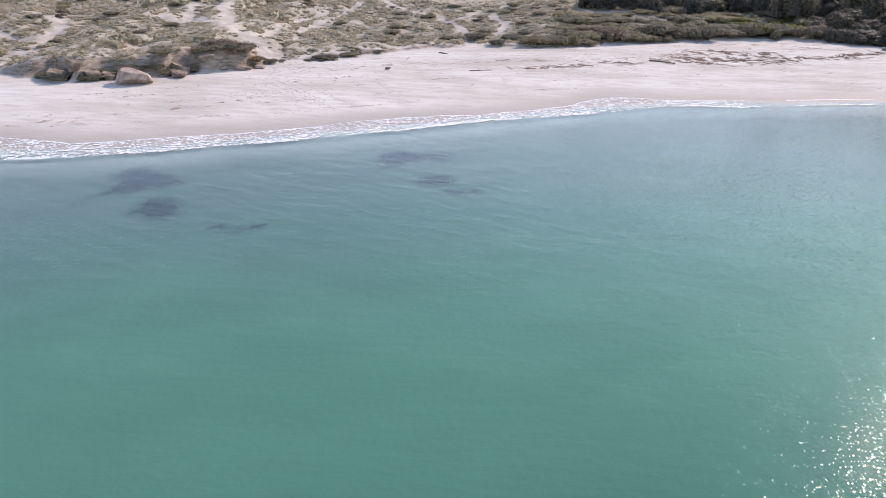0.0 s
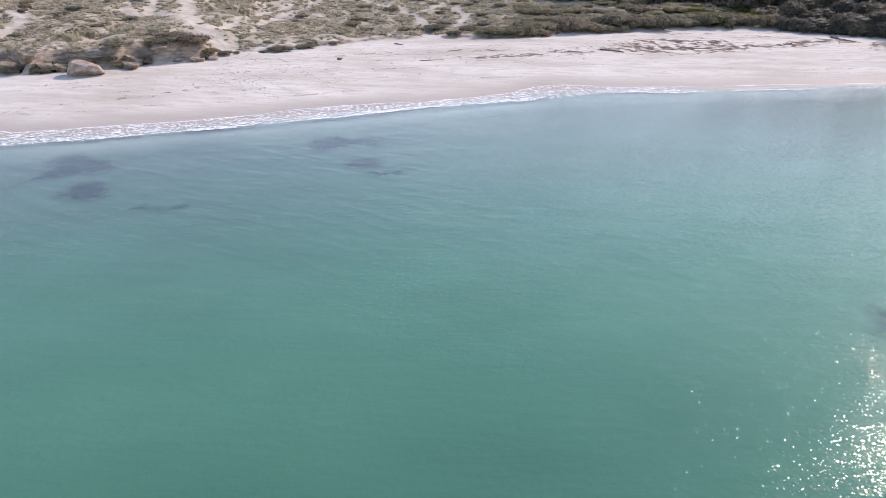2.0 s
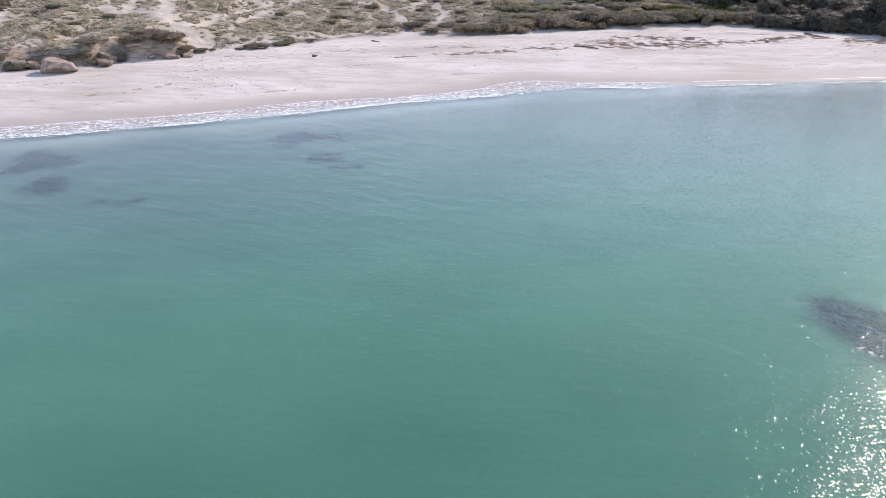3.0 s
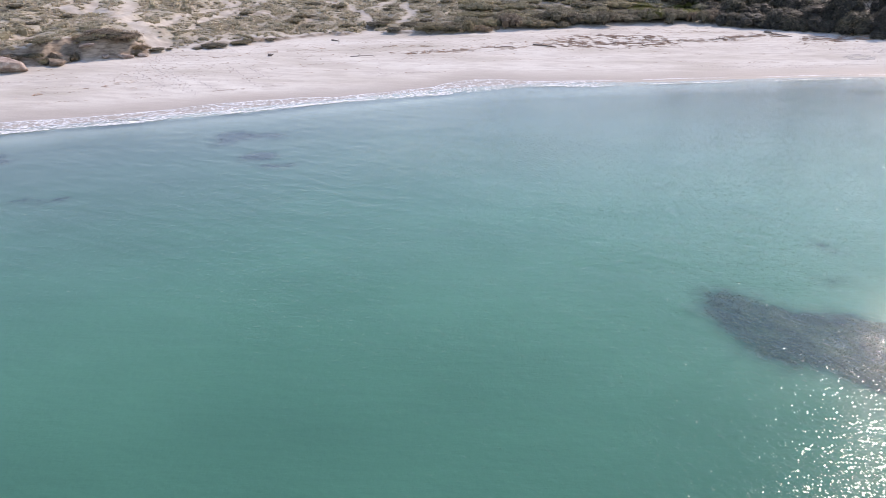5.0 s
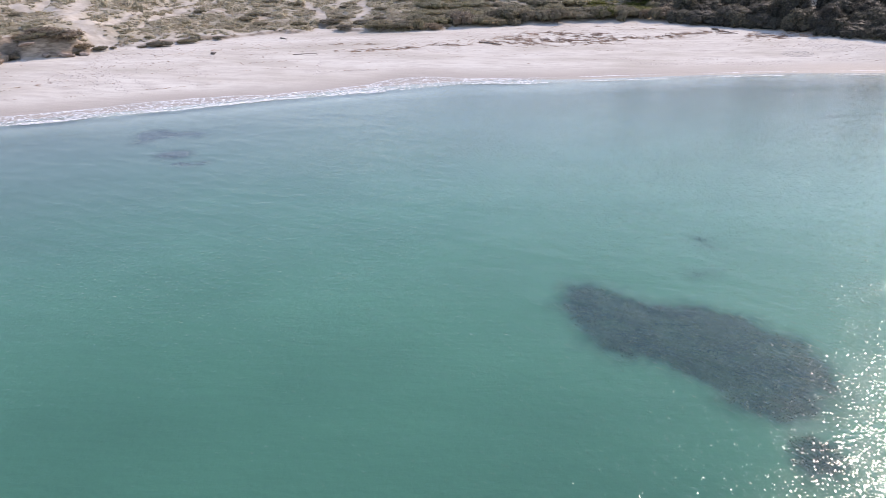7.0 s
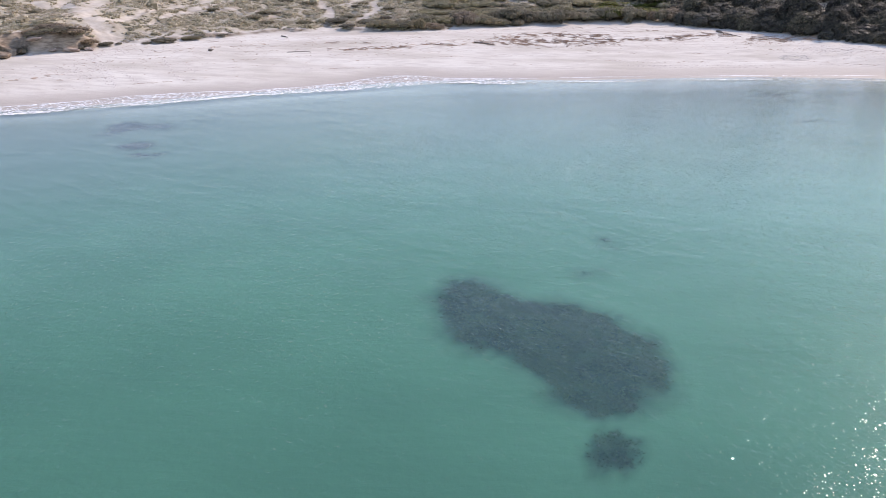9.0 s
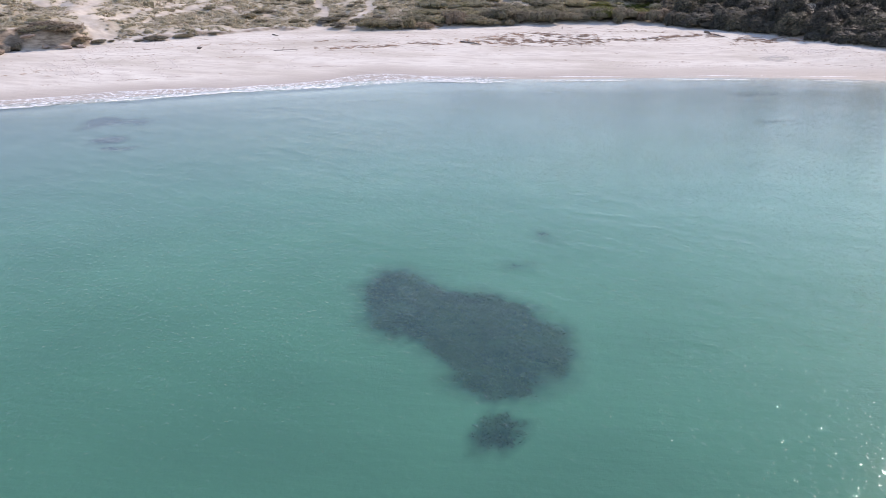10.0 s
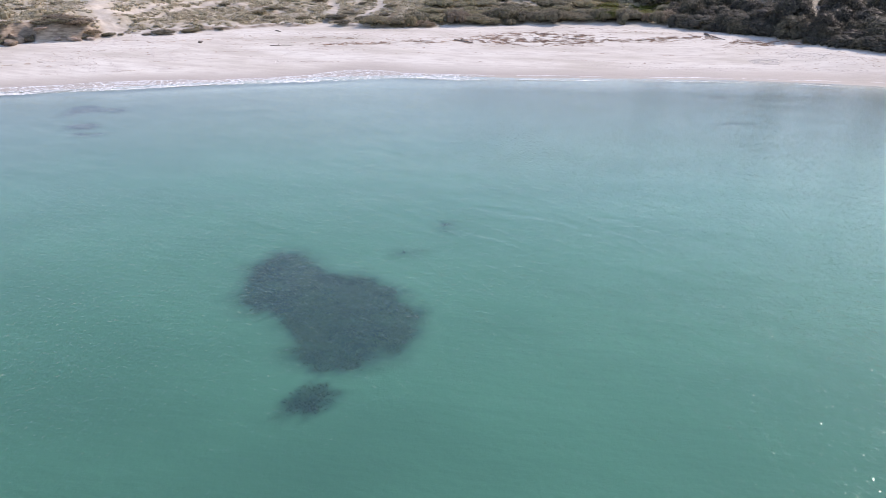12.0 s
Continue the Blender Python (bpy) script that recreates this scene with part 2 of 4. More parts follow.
def blend(tree, fac, a, b, how="MIX"):
    made = tree.nodes.new("ShaderNodeMixRGB")
    made.blend_type = how
    for key, v in (("Fac", fac), ("Color1", a), ("Color2", b)):
        if isinstance(v, (int, float)):
            made.inputs[key].default_value = v
        elif isinstance(v, tuple):
            made.inputs[key].default_value = (*v, 1)
        else:
            tree.links.new(v, made.inputs[key])
    return made.outputs[0]


def place(tree, sx=1.0, sy=1.0, sz=1.0, turn=0.0):
    """The place in the world, in metres, scaled."""
    where = tree.nodes.new("ShaderNodeNewGeometry").outputs["Position"]
    turned = tree.nodes.new("ShaderNodeMapping")
    turned.inputs["Rotation"].default_value = (0, 0, turn)
    tree.links.new(where, turned.inputs["Vector"])
    made = tree.nodes.new("ShaderNodeMapping")
    made.inputs["Scale"].default_value = (sx, sy, sz)
    tree.links.new(turned.outputs[0], made.inputs["Vector"])
    return made.outputs[0]


def noise_of(tree, where, scale, detail=4.0, rough=0.55, warp=0.0):
    made = tree.nodes.new("ShaderNodeTexNoise")
    made.inputs["Scale"].default_value, made.inputs["Detail"].default_value = scale, detail
    made.inputs["Roughness"].default_value, made.inputs["Distortion"].default_value = rough, warp
    tree.links.new(where, made.inputs["Vector"])
    return made.outputs["Fac"]


def bumped(tree, heights, target):
    """Chains (socket, distance in metres, strength) into bumps for target's normal."""
    last = None
    for socket, distance, strength in heights:
        made = tree.nodes.new("ShaderNodeBump")
        made.inputs["Distance"].default_value, made.inputs["Strength"].default_value = distance, strength
        tree.links.new(socket, made.inputs["Height"])
        if last:
            tree.links.new(last, made.inputs["Normal"])
        last = made.outputs["Normal"]
    tree.links.new(last, target)
    return last


def value_of(tree, name):
    made = tree.nodes.new("ShaderNodeAttribute")
    made.attribute_name = name
    return made.outputs["Fac"]


def sand_material():
    mat, tree, bsdf = shader("sand")
    flat = place(tree)
    broad = noise_of(tree, place(tree, 0.05, 0.16, 0.1), 1.0, 5)
    mid = noise_of(tree, place(tree, 0.35, 1.1, 0.4), 1.0, 5, 0.6)
    grain = noise_of(tree, flat, 9.0, 3, 0.7)
    dry = ramp(tree, broad, [(0.32, (0.51, 0.465, 0.40)), (0.48, (0.645, 0.60, 0.54)), (0.64, (0.70, 0.665, 0.605))])
    dry = blend(tree, calc(tree, "MULTIPLY", ramp(tree, mid, [(0.45, (0,)), (0.7, (1,))]), 0.75), dry, (0.50, 0.445, 0.40))
    dune = ramp(tree, noise_of(tree, flat, 0.6, 5, 0.65), [(0.35, (0.36, 0.30, 0.235)), (0.5, (0.46, 0.40, 0.335)), (0.62, (0.55, 0.49, 0.42))])
    mats = ramp(tree, noise_of(tree, flat, 1.8, 5, 0.7), [(0.3, (0.29, 0.26, 0.195)), (0.5, (0.42, 0.375, 0.29)), (0.7, (0.52, 0.46, 0.37))])
    dune = blend(tree, calc(tree, "MULTIPLY", value_of(tree, "mats"), 0.8), dune, mats)
    earth = ramp(tree, noise_of(tree, place(tree, 1, 1, 4), 0.8, 5, 0.65), [(0.35, (0.17, 0.13, 0.10)), (0.65, (0.42, 0.35, 0.285))])
    dune = blend(tree, value_of(tree, "earth"), dune, earth)
    colour = blend(tree, calc(tree, "MAXIMUM", value_of(tree, "dune"), value_of(tree, "earth")), dry, dune)
    wet = value_of(tree, "wet")
    colour = blend(tree, wet, colour, ramp(tree, mid, [(0.3, (0.40, 0.35, 0.305)), (0.7, (0.485, 0.43, 0.385))]))
    colour = blend(tree, value_of(tree, "sea"), colour, ramp(tree, noise_of(tree, place(tree, .12, .2, .2), 1.0, 4), [(0.3, (0.56, 0.57, 0.49)), (0.7, (0.67, 0.67, 0.58))]))
    colour = blend(tree, calc(tree, "MULTIPLY", value_of(tree, "litter"), 0.96), colour, ramp(tree, noise_of(tree, flat, 0.7, 4), [(0.40, (0.06, 0.05, 0.062)), (0.60, (0.24, 0.18, 0.135))]))
    tree.links.new(blend(tree, 0.25, colour, ramp(tree, grain, [(0.3, (0.5,)), (0.7, (1.0,))]), "MULTIPLY"), bsdf.inputs["Base Color"])
    tree.links.new(calc(tree, "SUBTRACT", 0.92, calc(tree, "MULTIPLY", wet, 0.28)), bsdf.inputs["Roughness"])
    bsdf.inputs["Specular IOR Level"].default_value = 0.12
    bumped(tree, [(mid, 0.10, 0.5), (noise_of(tree, flat, 2.6, 4, 0.6), 0.05, 0.45), (grain, 0.02, 0.3)], bsdf.inputs["Normal"])
    return mat


def water_material():
    """Cloudy green sea: most light comes back from the pale bottom, a little from the water itself, and the sky and the sun glint on the wind ripples."""
    mat, tree, bsdf = shader("sea water")
    tree.nodes.remove(bsdf)
    depth = value_of(tree, "depth")
    murk = ramp(tree, depth, [(0.0, (0.10,)), (0.08, (0.11,)), (0.3, (0.08,)), (0.6, (0.10,)), (0.9, (0.14,))])
    patch = noise_of(tree, place(tree, 0.03, 0.05, 0.05), 1.0, 3)
    body = blend(tree, ramp(tree, patch, [(0.35, (0,)), (0.65, (1,))]), (0.118, 0.325, 0.335), (0.138, 0.365, 0.365))
    body = blend(tree, ramp(tree, depth, [(0.25, (0,)), (0.92, (1,))]), ramp(tree, depth, [(0.08, (0.44, 0.55, 0.54)), (0.30, (0.28, 0.45, 0.43))]), body)
    diffuse = node(tree, "BsdfDiffuse", [("Color", body)])
    clear = node(tree, "BsdfTransparent", [("Color", ramp(tree, depth, [(0.0, (0.92, 0.95, 0.96)), (0.3, (0.295, 0.415, 0.39)), (0.6, (0.30, 0.492, 0.445)), (0.78, (0.325, 0.592, 0.517)), (0.87, (0.305, 0.583, 0.49)), (0.97, (0.24, 0.472, 0.393))]))])
    inside = tree.nodes.new("ShaderNodeMixShader")
    for key, socket in ((0, murk), (1, clear.outputs[0]), (2, diffuse.outputs[0])):
        tree.links.new(socket, inside.inputs[key])
    # wind ripples in long crests, a finer set across them, and a slow swell
    gust = ramp(tree, noise_of(tree, place(tree, 0.025, 0.05, 0.03, -0.3), 1.0, 3), [(0.36, (0.55,)), (0.64, (1.0,))])
    # the wind is weaker in the lee of the western dunes
    east = tree.nodes.new("ShaderNodeSeparateXYZ")
    tree.links.new(place(tree), east.inputs[0])
    lee = ramp(tree, calc(tree, "ADD", calc(tree, "MULTIPLY", east.outputs["X"], 0.01), 0.5), [(0.28, (0.5,)), (0.56, (1.0,))])
    gust = calc(tree, "MULTIPLY", gust, lee)
    swell = noise_of(tree, place(tree, 0.35, 0.9, 1.0, 0.55), 1.0, 1, 0.5, 0.3)
    ripple = noise_of(tree, place(tree, 2.7, 5.4, 1.0, 0.92), 1.0, 1.5, 0.5, 0.45)
    cross = noise_of(tree, place(tree, 2.6, 5.0, 1.0, 0.35), 1.0, 1, 0.5, 0.3)
    fine = noise_of(tree, place(tree, 7.0, 15.0, 1.0, 1.05), 1.0, 1, 0.5, 0.3)
    waves = calc(tree, "ADD", calc(tree, "MULTIPLY", ripple, 0.029), calc(tree, "ADD", calc(tree, "MULTIPLY", cross, 0.019), calc(tree, "MULTIPLY", fine, 0.0130)))
    peaks = ramp(tree, noise_of(tree, place(tree, 3.6, 6.5, 1.0, 0.92), 1.0, 0, 0.5, 0.3), [(0.60, (0,)), (0.84, (1,))])
    waves = calc(tree, "ADD", waves, calc(tree, "MULTIPLY", peaks, 0.024))
    height = calc(tree, "ADD", calc(tree, "MULTIPLY", gust, waves), calc(tree, "MULTIPLY", swell, 0.042))
    gloss = node(tree, "BsdfAnisotropic", Roughness=0.08)
    facing = tree.nodes.new("ShaderNodeLayerWeight")
    normal = bumped(tree, [(height, 1.0, 1.0)], gloss.inputs["Normal"])
    tree.links.new(normal, facing.inputs["Normal"])
    mirror = calc(tree, "ADD", calc(tree, "MULTIPLY", calc(tree, "POWER", facing.outputs["Facing"], 5.0), 0.98), 0.02)
    whole = tree.nodes.new("ShaderNodeMixShader")
    for key, socket in ((0, mirror), (1, inside.outputs[0]), (2, gloss.outputs[0])):
        tree.links.new(socket, whole.inputs[key])
    tree.links.new(whole.outputs[0], tree.nodes["Material Output"].inputs["Surface"])
    return mat


def leaf_material(name, dark, light, dry, share=0.2, rough=0.6, through_light=0.5, core_shade=0.55):
    """Leaves that differ one from another and clump from clump; share: how many are dry; the last number sets the shade
    painted on the cores.
    """
    mat, tree, bsdf = shader(name)
    pick = tree.nodes.new("ShaderNodeNewGeometry").outputs["Random Per Island"]
    each = tree.nodes.new("ShaderNodeObjectInfo").outputs["Random"]
    broad = noise_of(tree, place(tree), 0.35, 3)
    mixed = calc(tree, "ADD", calc(tree, "MULTIPLY", pick, 0.55), calc(tree, "MULTIPLY", broad, 0.45))
    colour = ramp(tree, mixed, [(0.2, dark), (0.75, light)])
    colour = blend(tree, ramp(tree, pick, [(1 - share - .02, (0,)), (1 - share + .02, (1,))]), colour, dry)
    colour = blend(tree, value_of(tree, "tone"), colour, dry)
    # shade deep in the plant, put into the colour of its cores
    colour = blend(tree, calc(tree, "MULTIPLY", value_of(tree, "core"), 0.85), colour, tuple(v * core_shade for v in dark))
    tint = ramp(tree, each, [(0.0, (0.72, 0.70, 0.72)), (0.5, (1, 1, 1)), (0.85, (1.15, 1.10, 0.98)), (1.0, (1.32, 1.24, 1.14))])
    final = blend(tree, 1.0, colour, tint, "MULTIPLY")
    tree.links.new(final, bsdf.inputs["Base Color"])
    glow = node(tree, "BsdfTranslucent", [("Color", final)])
    both = node(tree, "MixShader", Fac=through_light)
    tree.links.new(bsdf.outputs[0], both.inputs[1])
    tree.links.new(glow.outputs[0], both.inputs[2])
    tree.links.new(both.outputs[0], tree.nodes["Material Output"].inputs["Surface"])
    bsdf.inputs["Roughness"].default_value = rough
    bsdf.inputs["Specular IOR Level"].default_value = 0.2
    return mat


def plain_material(name, stops, scale, bump=0.03, rough=0.85, stretch=(1, 1, 1)):
    mat, tree, bsdf = shader(name)
    where = place(tree, *stretch)
    fac = noise_of(tree, where, scale, 6, 0.62)
    tree.links.new(ramp(tree, fac, stops), bsdf.inputs["Base Color"])
    bsdf.inputs["Roughness"].default_value = rough
    bsdf.inputs["Specular IOR Level"].default_value = 0.25
    bumped(tree, [(fac, bump * 2, 0.8), (noise_of(tree, where, scale * 5, 4), bump, 0.6)], bsdf.inputs["Normal"])
    return mat


def foam_material():
    """White bubbles, thin enough in places to see what lies below."""
    mat, tree, bsdf = shader("foam")
    fac = noise_of(tree, place(tree), 2.5, 6, 0.7)
    tree.links.new(ramp(tree, fac, [(0.3, (0.74, 0.75, 0.76)), (0.7, (0.86, 0.86, 0.86))]), bsdf.inputs["Base Color"])
    tree.links.new(ramp(tree, fac, [(0.36, (0.45,)), (0.54, (1.0,))]), bsdf.inputs["Alpha"])
    bsdf.inputs["Roughness"].default_value = 0.7
    bumped(tree, [(noise_of(tree, place(tree), 9.0, 4, 0.7), 0.03, 0.7)], bsdf.inputs["Normal"])
    return mat


SAND = sand_material()
WATER = water_material()
FOAM = foam_material()
SCRUB = leaf_material("scrub leaves", (0.36, 0.33, 0.245), (0.55, 0.505, 0.385), (0.62, 0.54, 0.43), 0.25, core_shade=0.95)
SHRUB = leaf_material("shrub leaves", (0.19, 0.175, 0.125), (0.36, 0.325, 0.23), (0.40, 0.33, 0.26), 0.2, core_shade=0.85)
PALE = leaf_material("pale scrub leaves", (0.25, 0.235, 0.16), (0.42, 0.395, 0.27), (0.47, 0.405, 0.30), 0.25, core_shade=0.9)
MAQUIS = leaf_material("evergreen leaves", (0.072, 0.070, 0.064), (0.175, 0.172, 0.138), (0.22, 0.20, 0.17), 0.12, through_light=0.38, core_shade=0.8)
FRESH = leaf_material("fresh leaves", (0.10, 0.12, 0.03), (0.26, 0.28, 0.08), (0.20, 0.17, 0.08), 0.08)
BROWN = leaf_material("half-dry leaves", (0.24, 0.19, 0.14), (0.37, 0.30, 0.225), (0.44, 0.36, 0.275), 0.3, core_shade=0.85)
BARK = plain_material("bark", [(0.3, (0.10, 0.08, 0.065)), (0.7, (0.24, 0.205, 0.17))], 4.0, 0.02)
ROCK = plain_material("sandstone", [(0.3, (0.23, 0.165, 0.14)), (0.5, (0.40, 0.31, 0.26)), (0.7, (0.55, 0.465, 0.41))], 1.6, 0.2)
EARTH = plain_material("crumbling earth", [(0.3, (0.13, 0.095, 0.068)), (0.5, (0.24, 0.185, 0.14)), (0.75, (0.44, 0.365, 0.29))], 1.2, 0.14)
DRIFTWOOD = plain_material("driftwood", [(0.3, (0.10, 0.08, 0.07)), (0.7, (0.26, 0.22, 0.19))], 3.0, 0.02)
WRACK = leaf_material("dry wrack", (0.24, 0.16, 0.125), (0.46, 0.335, 0.27), (0.34, 0.235, 0.185), 0.3, 0.9, 0.1)
WEED = leaf_material("seagrass blades", (0.17, 0.12, 0.115), (0.39, 0.275, 0.20), (0.50, 0.37, 0.24), 0.12)
DARK_WEED = leaf_material("dense seagrass blades", (0.042, 0.034, 0.056), (0.100, 0.080, 0.105), (0.14, 0.105, 0.105), 0.06)

# ---- ground and sea ----
def spread(fine_from, fine_to, pitch, far):
    """Grid lines that stand close between two places and ever wider outside."""
    mid = np.arange(fine_from, fine_to + pitch, pitch)
    out, gap = [], pitch
    reach = 0.0
    while reach < far:
        gap *= 1.22
        reach += gap
        out.append(reach)
    out = np.array(out)
    return np.concatenate([fine_from - out[::-1], mid, mid[-1] + out])


def make_ground():
    xs, near, far = spread(-105, 84, 0.42, 2500), spread(18, 60, 0.5, 2500), spread(60.5, 182, 0.42, 2500)
    ys = np.concatenate([near[near <= 60], far[far >= 60.5]])
    x, y = np.meshgrid(xs, ys, indexing="ij")
    z = ground_z(x, y)
    data = mesh_from("ground", np.stack([x, y, z], -1).reshape(-1, 3), grid_faces(len(xs), len(ys)), SAND, True)
    s, d = y - shore_y(x), y - back_y(x)
    edge = swash_edge(x)
    wet = 1 - step(0.4, 5.0 + 2.5 * fbm(x / 9, y / 30, 51, 2), s - edge + 1.5 * (fbm(x / 4, y / 2, 53, 3) - .5))
    tracks = track_near(x, y)
    point_value(data, "wet", 0.85 * wet)
    point_value(data, "dune", step(-1.5, 5, d + 4 * (fbm(x / 4, y / 4, 57, 3) - .5)) * (1 - 0.3 * tracks))
    point_value(data, "sea", step(0.6, -1.2, s))
    litter = np.zeros(x.shape)
    for outline, look, tufts, soft, seed in BEDS:
        close = (abs(x - outline[0][0]) < 16) & (abs(y - outline[0][1]) < 16)
        litter[close] = np.maximum(litter[close], min(1, tufts / 11) * step(-1.0 * soft, 1.0 * soft, bed_depth(x[close], y[close], outline, seed)))
    point_value(data, "litter", litter)
    point_value(data, "mats", plant_cover(x, y) * step(1.5, 4, d))
    steep = np.hypot(*np.gradient(z, xs, ys))
    point_value(data, "earth", step(0.24, 0.5, steep) * step(-4, -1, d) * step(6, 2.5, d))
    return tagged(new("ground", data), "pale sandy beach rising into dunes, wet along the sea", "ground", kind="structure")


def swash_edge(x):
    """How far the last wave has run up the sand, in metres."""
    lobes = np.maximum(0, np.sin(x * 0.21 + 1.3 + 1.1 * np.sin(x * 0.07))) ** 0.7
    size = 1 - 0.75 * step(4, 22, x)
    return 0.6 + size * (1.4 * lobes + 1.4 * value_noise(x / 11, x * 0, 61)) + 0.25 * value_noise(x / 2, x * 0, 63)


def make_water():
    xs, ys = spread(-75, 80, 0.9, 2600), spread(2, 101, 0.8, 2400)
    ys = ys[ys < 140]
    x, y = np.meshgrid(xs, ys, indexing="ij")
    s = y - shore_y(x)
    calm = step(-600, -100, s)
    z = 0.05 * calm * (fbm(x / 7, y / 3.5, 81, 3) - .5)
    crest = np.exp(-((s + 2.6 + 1.3 * (value_noise(x / 14, x * 0, 83) - .5)) / 0.9) ** 2)
    z = z + 0.09 * crest * (1 - 0.6 * step(0, 20, x))
    z = np.minimum(z, np.where(s > 3, ground_z(x, y) - 0.15, 9))
    data = mesh_from("sea", np.stack([x, y, z], -1).reshape(-1, 3), grid_faces(len(xs), len(ys)), WATER, True)
    point_value(data, "depth", np.clip((z - ground_z(x, y)) / 1.5, 0, 1.2))
    return tagged(new("water", data), "clear turquoise green sea with small ripples", "water", kind="structure")


def make_foam():
    """Lacy foam of the last wave: the cells of a fine net that hold bubbles, lying on sand and water."""
    xs, ss = np.arange(-72, 78, 0.11), np.arange(-3.6, 4.6, 0.10)
    x, s = np.meshgrid(xs, ss, indexing="ij")
    y = shore_y(x) + s
    edge = swash_edge(x)
    size = 1 - 0.7 * step(8, 24, x)
    into = edge - s
    warp = fbm(x / 1.7, s / 1.1, 91, 3) - .5
    web = np.abs(fbm((x + 1.2 * warp) / 0.55, (s + x * .2 + .5 * warp) / 0.33, 93, 3) - .5)
    back = edge + 1.1 + 2.0 * size * (0.4 + value_noise(x / 8, x * 0, 95))
    rim = np.exp(-((into - 0.12) / 0.16) ** 2)
    rear = np.exp(-((into - back + 0.5 * warp) / (0.28 + .35 * size)) ** 2)
    lace = step(0, 0.4, into) * (1 - step(back - .3, back + .9, into)) * (1.28 - web * 9)
    broken = value_noise(x / 5, s * 0, 97) * 1.4 - .25
    amount = np.maximum(np.maximum(rim * (0.75 - .42 * (1 - size) + .5 * broken), rear * (1.15 - web * 3) * np.clip(broken + .55, 0, 1.2) * (0.6 + 0.4 * size)), lace * np.clip(size * (.85 + broken) - .45 * (1 - size), 0, .95))
    amount = amount + 0.25 * (fbm(x / .4, s / .3, 99, 2) - .5)
    keep = amount[:-1, :-1] > 0.5
    z = np.maximum(ground_z(x, y), 0.09 * np.exp(-((s + 2.6) / 0.9) ** 2)) + 0.02
    faces = grid_faces(len(xs), len(ss))[keep.ravel()]
    used, back_ids = np.unique(faces, return_inverse=True)
    verts = np.stack([x, y, z], -1).reshape(-1, 3)[used]
    verts[:, 2] += 0.02 * np.random.default_rng(5).random(len(verts))
    data = mesh_from("foam", verts, back_ids.reshape(faces.shape), FOAM, True)
    return tagged(new("foam", data), "white lacy foam of a small wave on wet sand", "foam", kind="stuff")


make_ground()
make_water()
make_foam()

# ---- plants ----
def leaves_on(rng, centres, normals, size, slim=0.55):
    """Leaf triangles at centres, turned roughly along normals."""
    n = len(centres)
    out = normals + rng.normal(0, 0.32, (n, 3))
    out /= np.linalg.norm(out, axis=1)[:, None]
    side = np.cross(out, rng.normal(0, 1, (n, 3)))
    side /= np.linalg.norm(side, axis=1)[:, None] + 1e-6
    along = np.cross(out, side)
    long = size * rng.uniform(0.6, 1.5, (n, 1))
    tip = centres + along * long + out * long * 0.35
    a, b = centres - along * long * .5 + side * long * slim, centres - along * long * .5 - side * long * slim
    verts = np.stack([a, b, tip], 1).reshape(-1, 3)
    return verts, np.arange(3 * n).reshape(n, 3)


def lobe_leaves(rng, middle, radii, count, size, floor=-0.2):
    """Leaves over an uneven ellipsoid, and an added solid core inside it that closes the gaps and is coloured as the
    shade there.
    """
    ways = rng.normal(0, 1, (int(count * 1.7) + 8, 3))
    ways /= np.linalg.norm(ways, axis=1)[:, None]
    ways = ways[ways[:, 2] > floor][:count]
    lump = 1 + 0.22 * np.sin(ways @ rng.normal(0, 3.2, 3) + rng.uniform(0, 6)) * np.sin(ways @ rng.normal(0, 3.2, 3)) + rng.normal(0, 0.09, len(ways))
    centres = np.array(middle) + ways * np.array(radii) * lump[:, None]
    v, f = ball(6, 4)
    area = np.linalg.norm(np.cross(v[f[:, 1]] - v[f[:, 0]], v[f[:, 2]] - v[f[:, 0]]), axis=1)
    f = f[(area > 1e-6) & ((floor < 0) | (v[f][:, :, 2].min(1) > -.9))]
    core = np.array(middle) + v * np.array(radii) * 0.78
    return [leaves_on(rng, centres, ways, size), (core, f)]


def scrub_clump(seed):
    """A low cushion of a dune plant, one metre across."""
    rng = np.random.default_rng(seed)
    pieces = []
    for k in range(rng.integers(2, 4)):
        at = rng.normal(0, 0.22, 2)
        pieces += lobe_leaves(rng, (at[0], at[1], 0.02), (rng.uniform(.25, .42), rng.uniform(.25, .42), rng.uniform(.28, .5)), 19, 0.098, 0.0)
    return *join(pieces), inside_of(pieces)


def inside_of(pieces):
    """One for the faces of every second piece, the cores that take the painted shade."""
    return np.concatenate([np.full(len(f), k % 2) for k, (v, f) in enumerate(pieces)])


def grass_tuft(seed):
    """Stiff upright blades, about one metre across."""
    rng = np.random.default_rng(seed)
    n = 60
    root = rng.normal(0, 0.16, (n, 2))
    lean = root * 1.6 + rng.normal(0, 0.22, (n, 2))
    tall = rng.uniform(0.35, 0.85, n)
    wide = rng.uniform(0.012, 0.03, n)
    turn = rng.uniform(0, np.pi, n)
    a = np.stack([root[:, 0] + np.cos(turn) * wide, root[:, 1] + np.sin(turn) * wide, np.zeros(n)], 1)
    b = np.stack([root[:, 0] - np.cos(turn) * wide, root[:, 1] - np.sin(turn) * wide, np.zeros(n)], 1)
    tip = np.stack([root[:, 0] + lean[:, 0], root[:, 1] + lean[:, 1], tall], 1)
    return np.stack([a, b, tip], 1).reshape(-1, 3), np.arange(3 * n).reshape(n, 3), np.zeros(n)


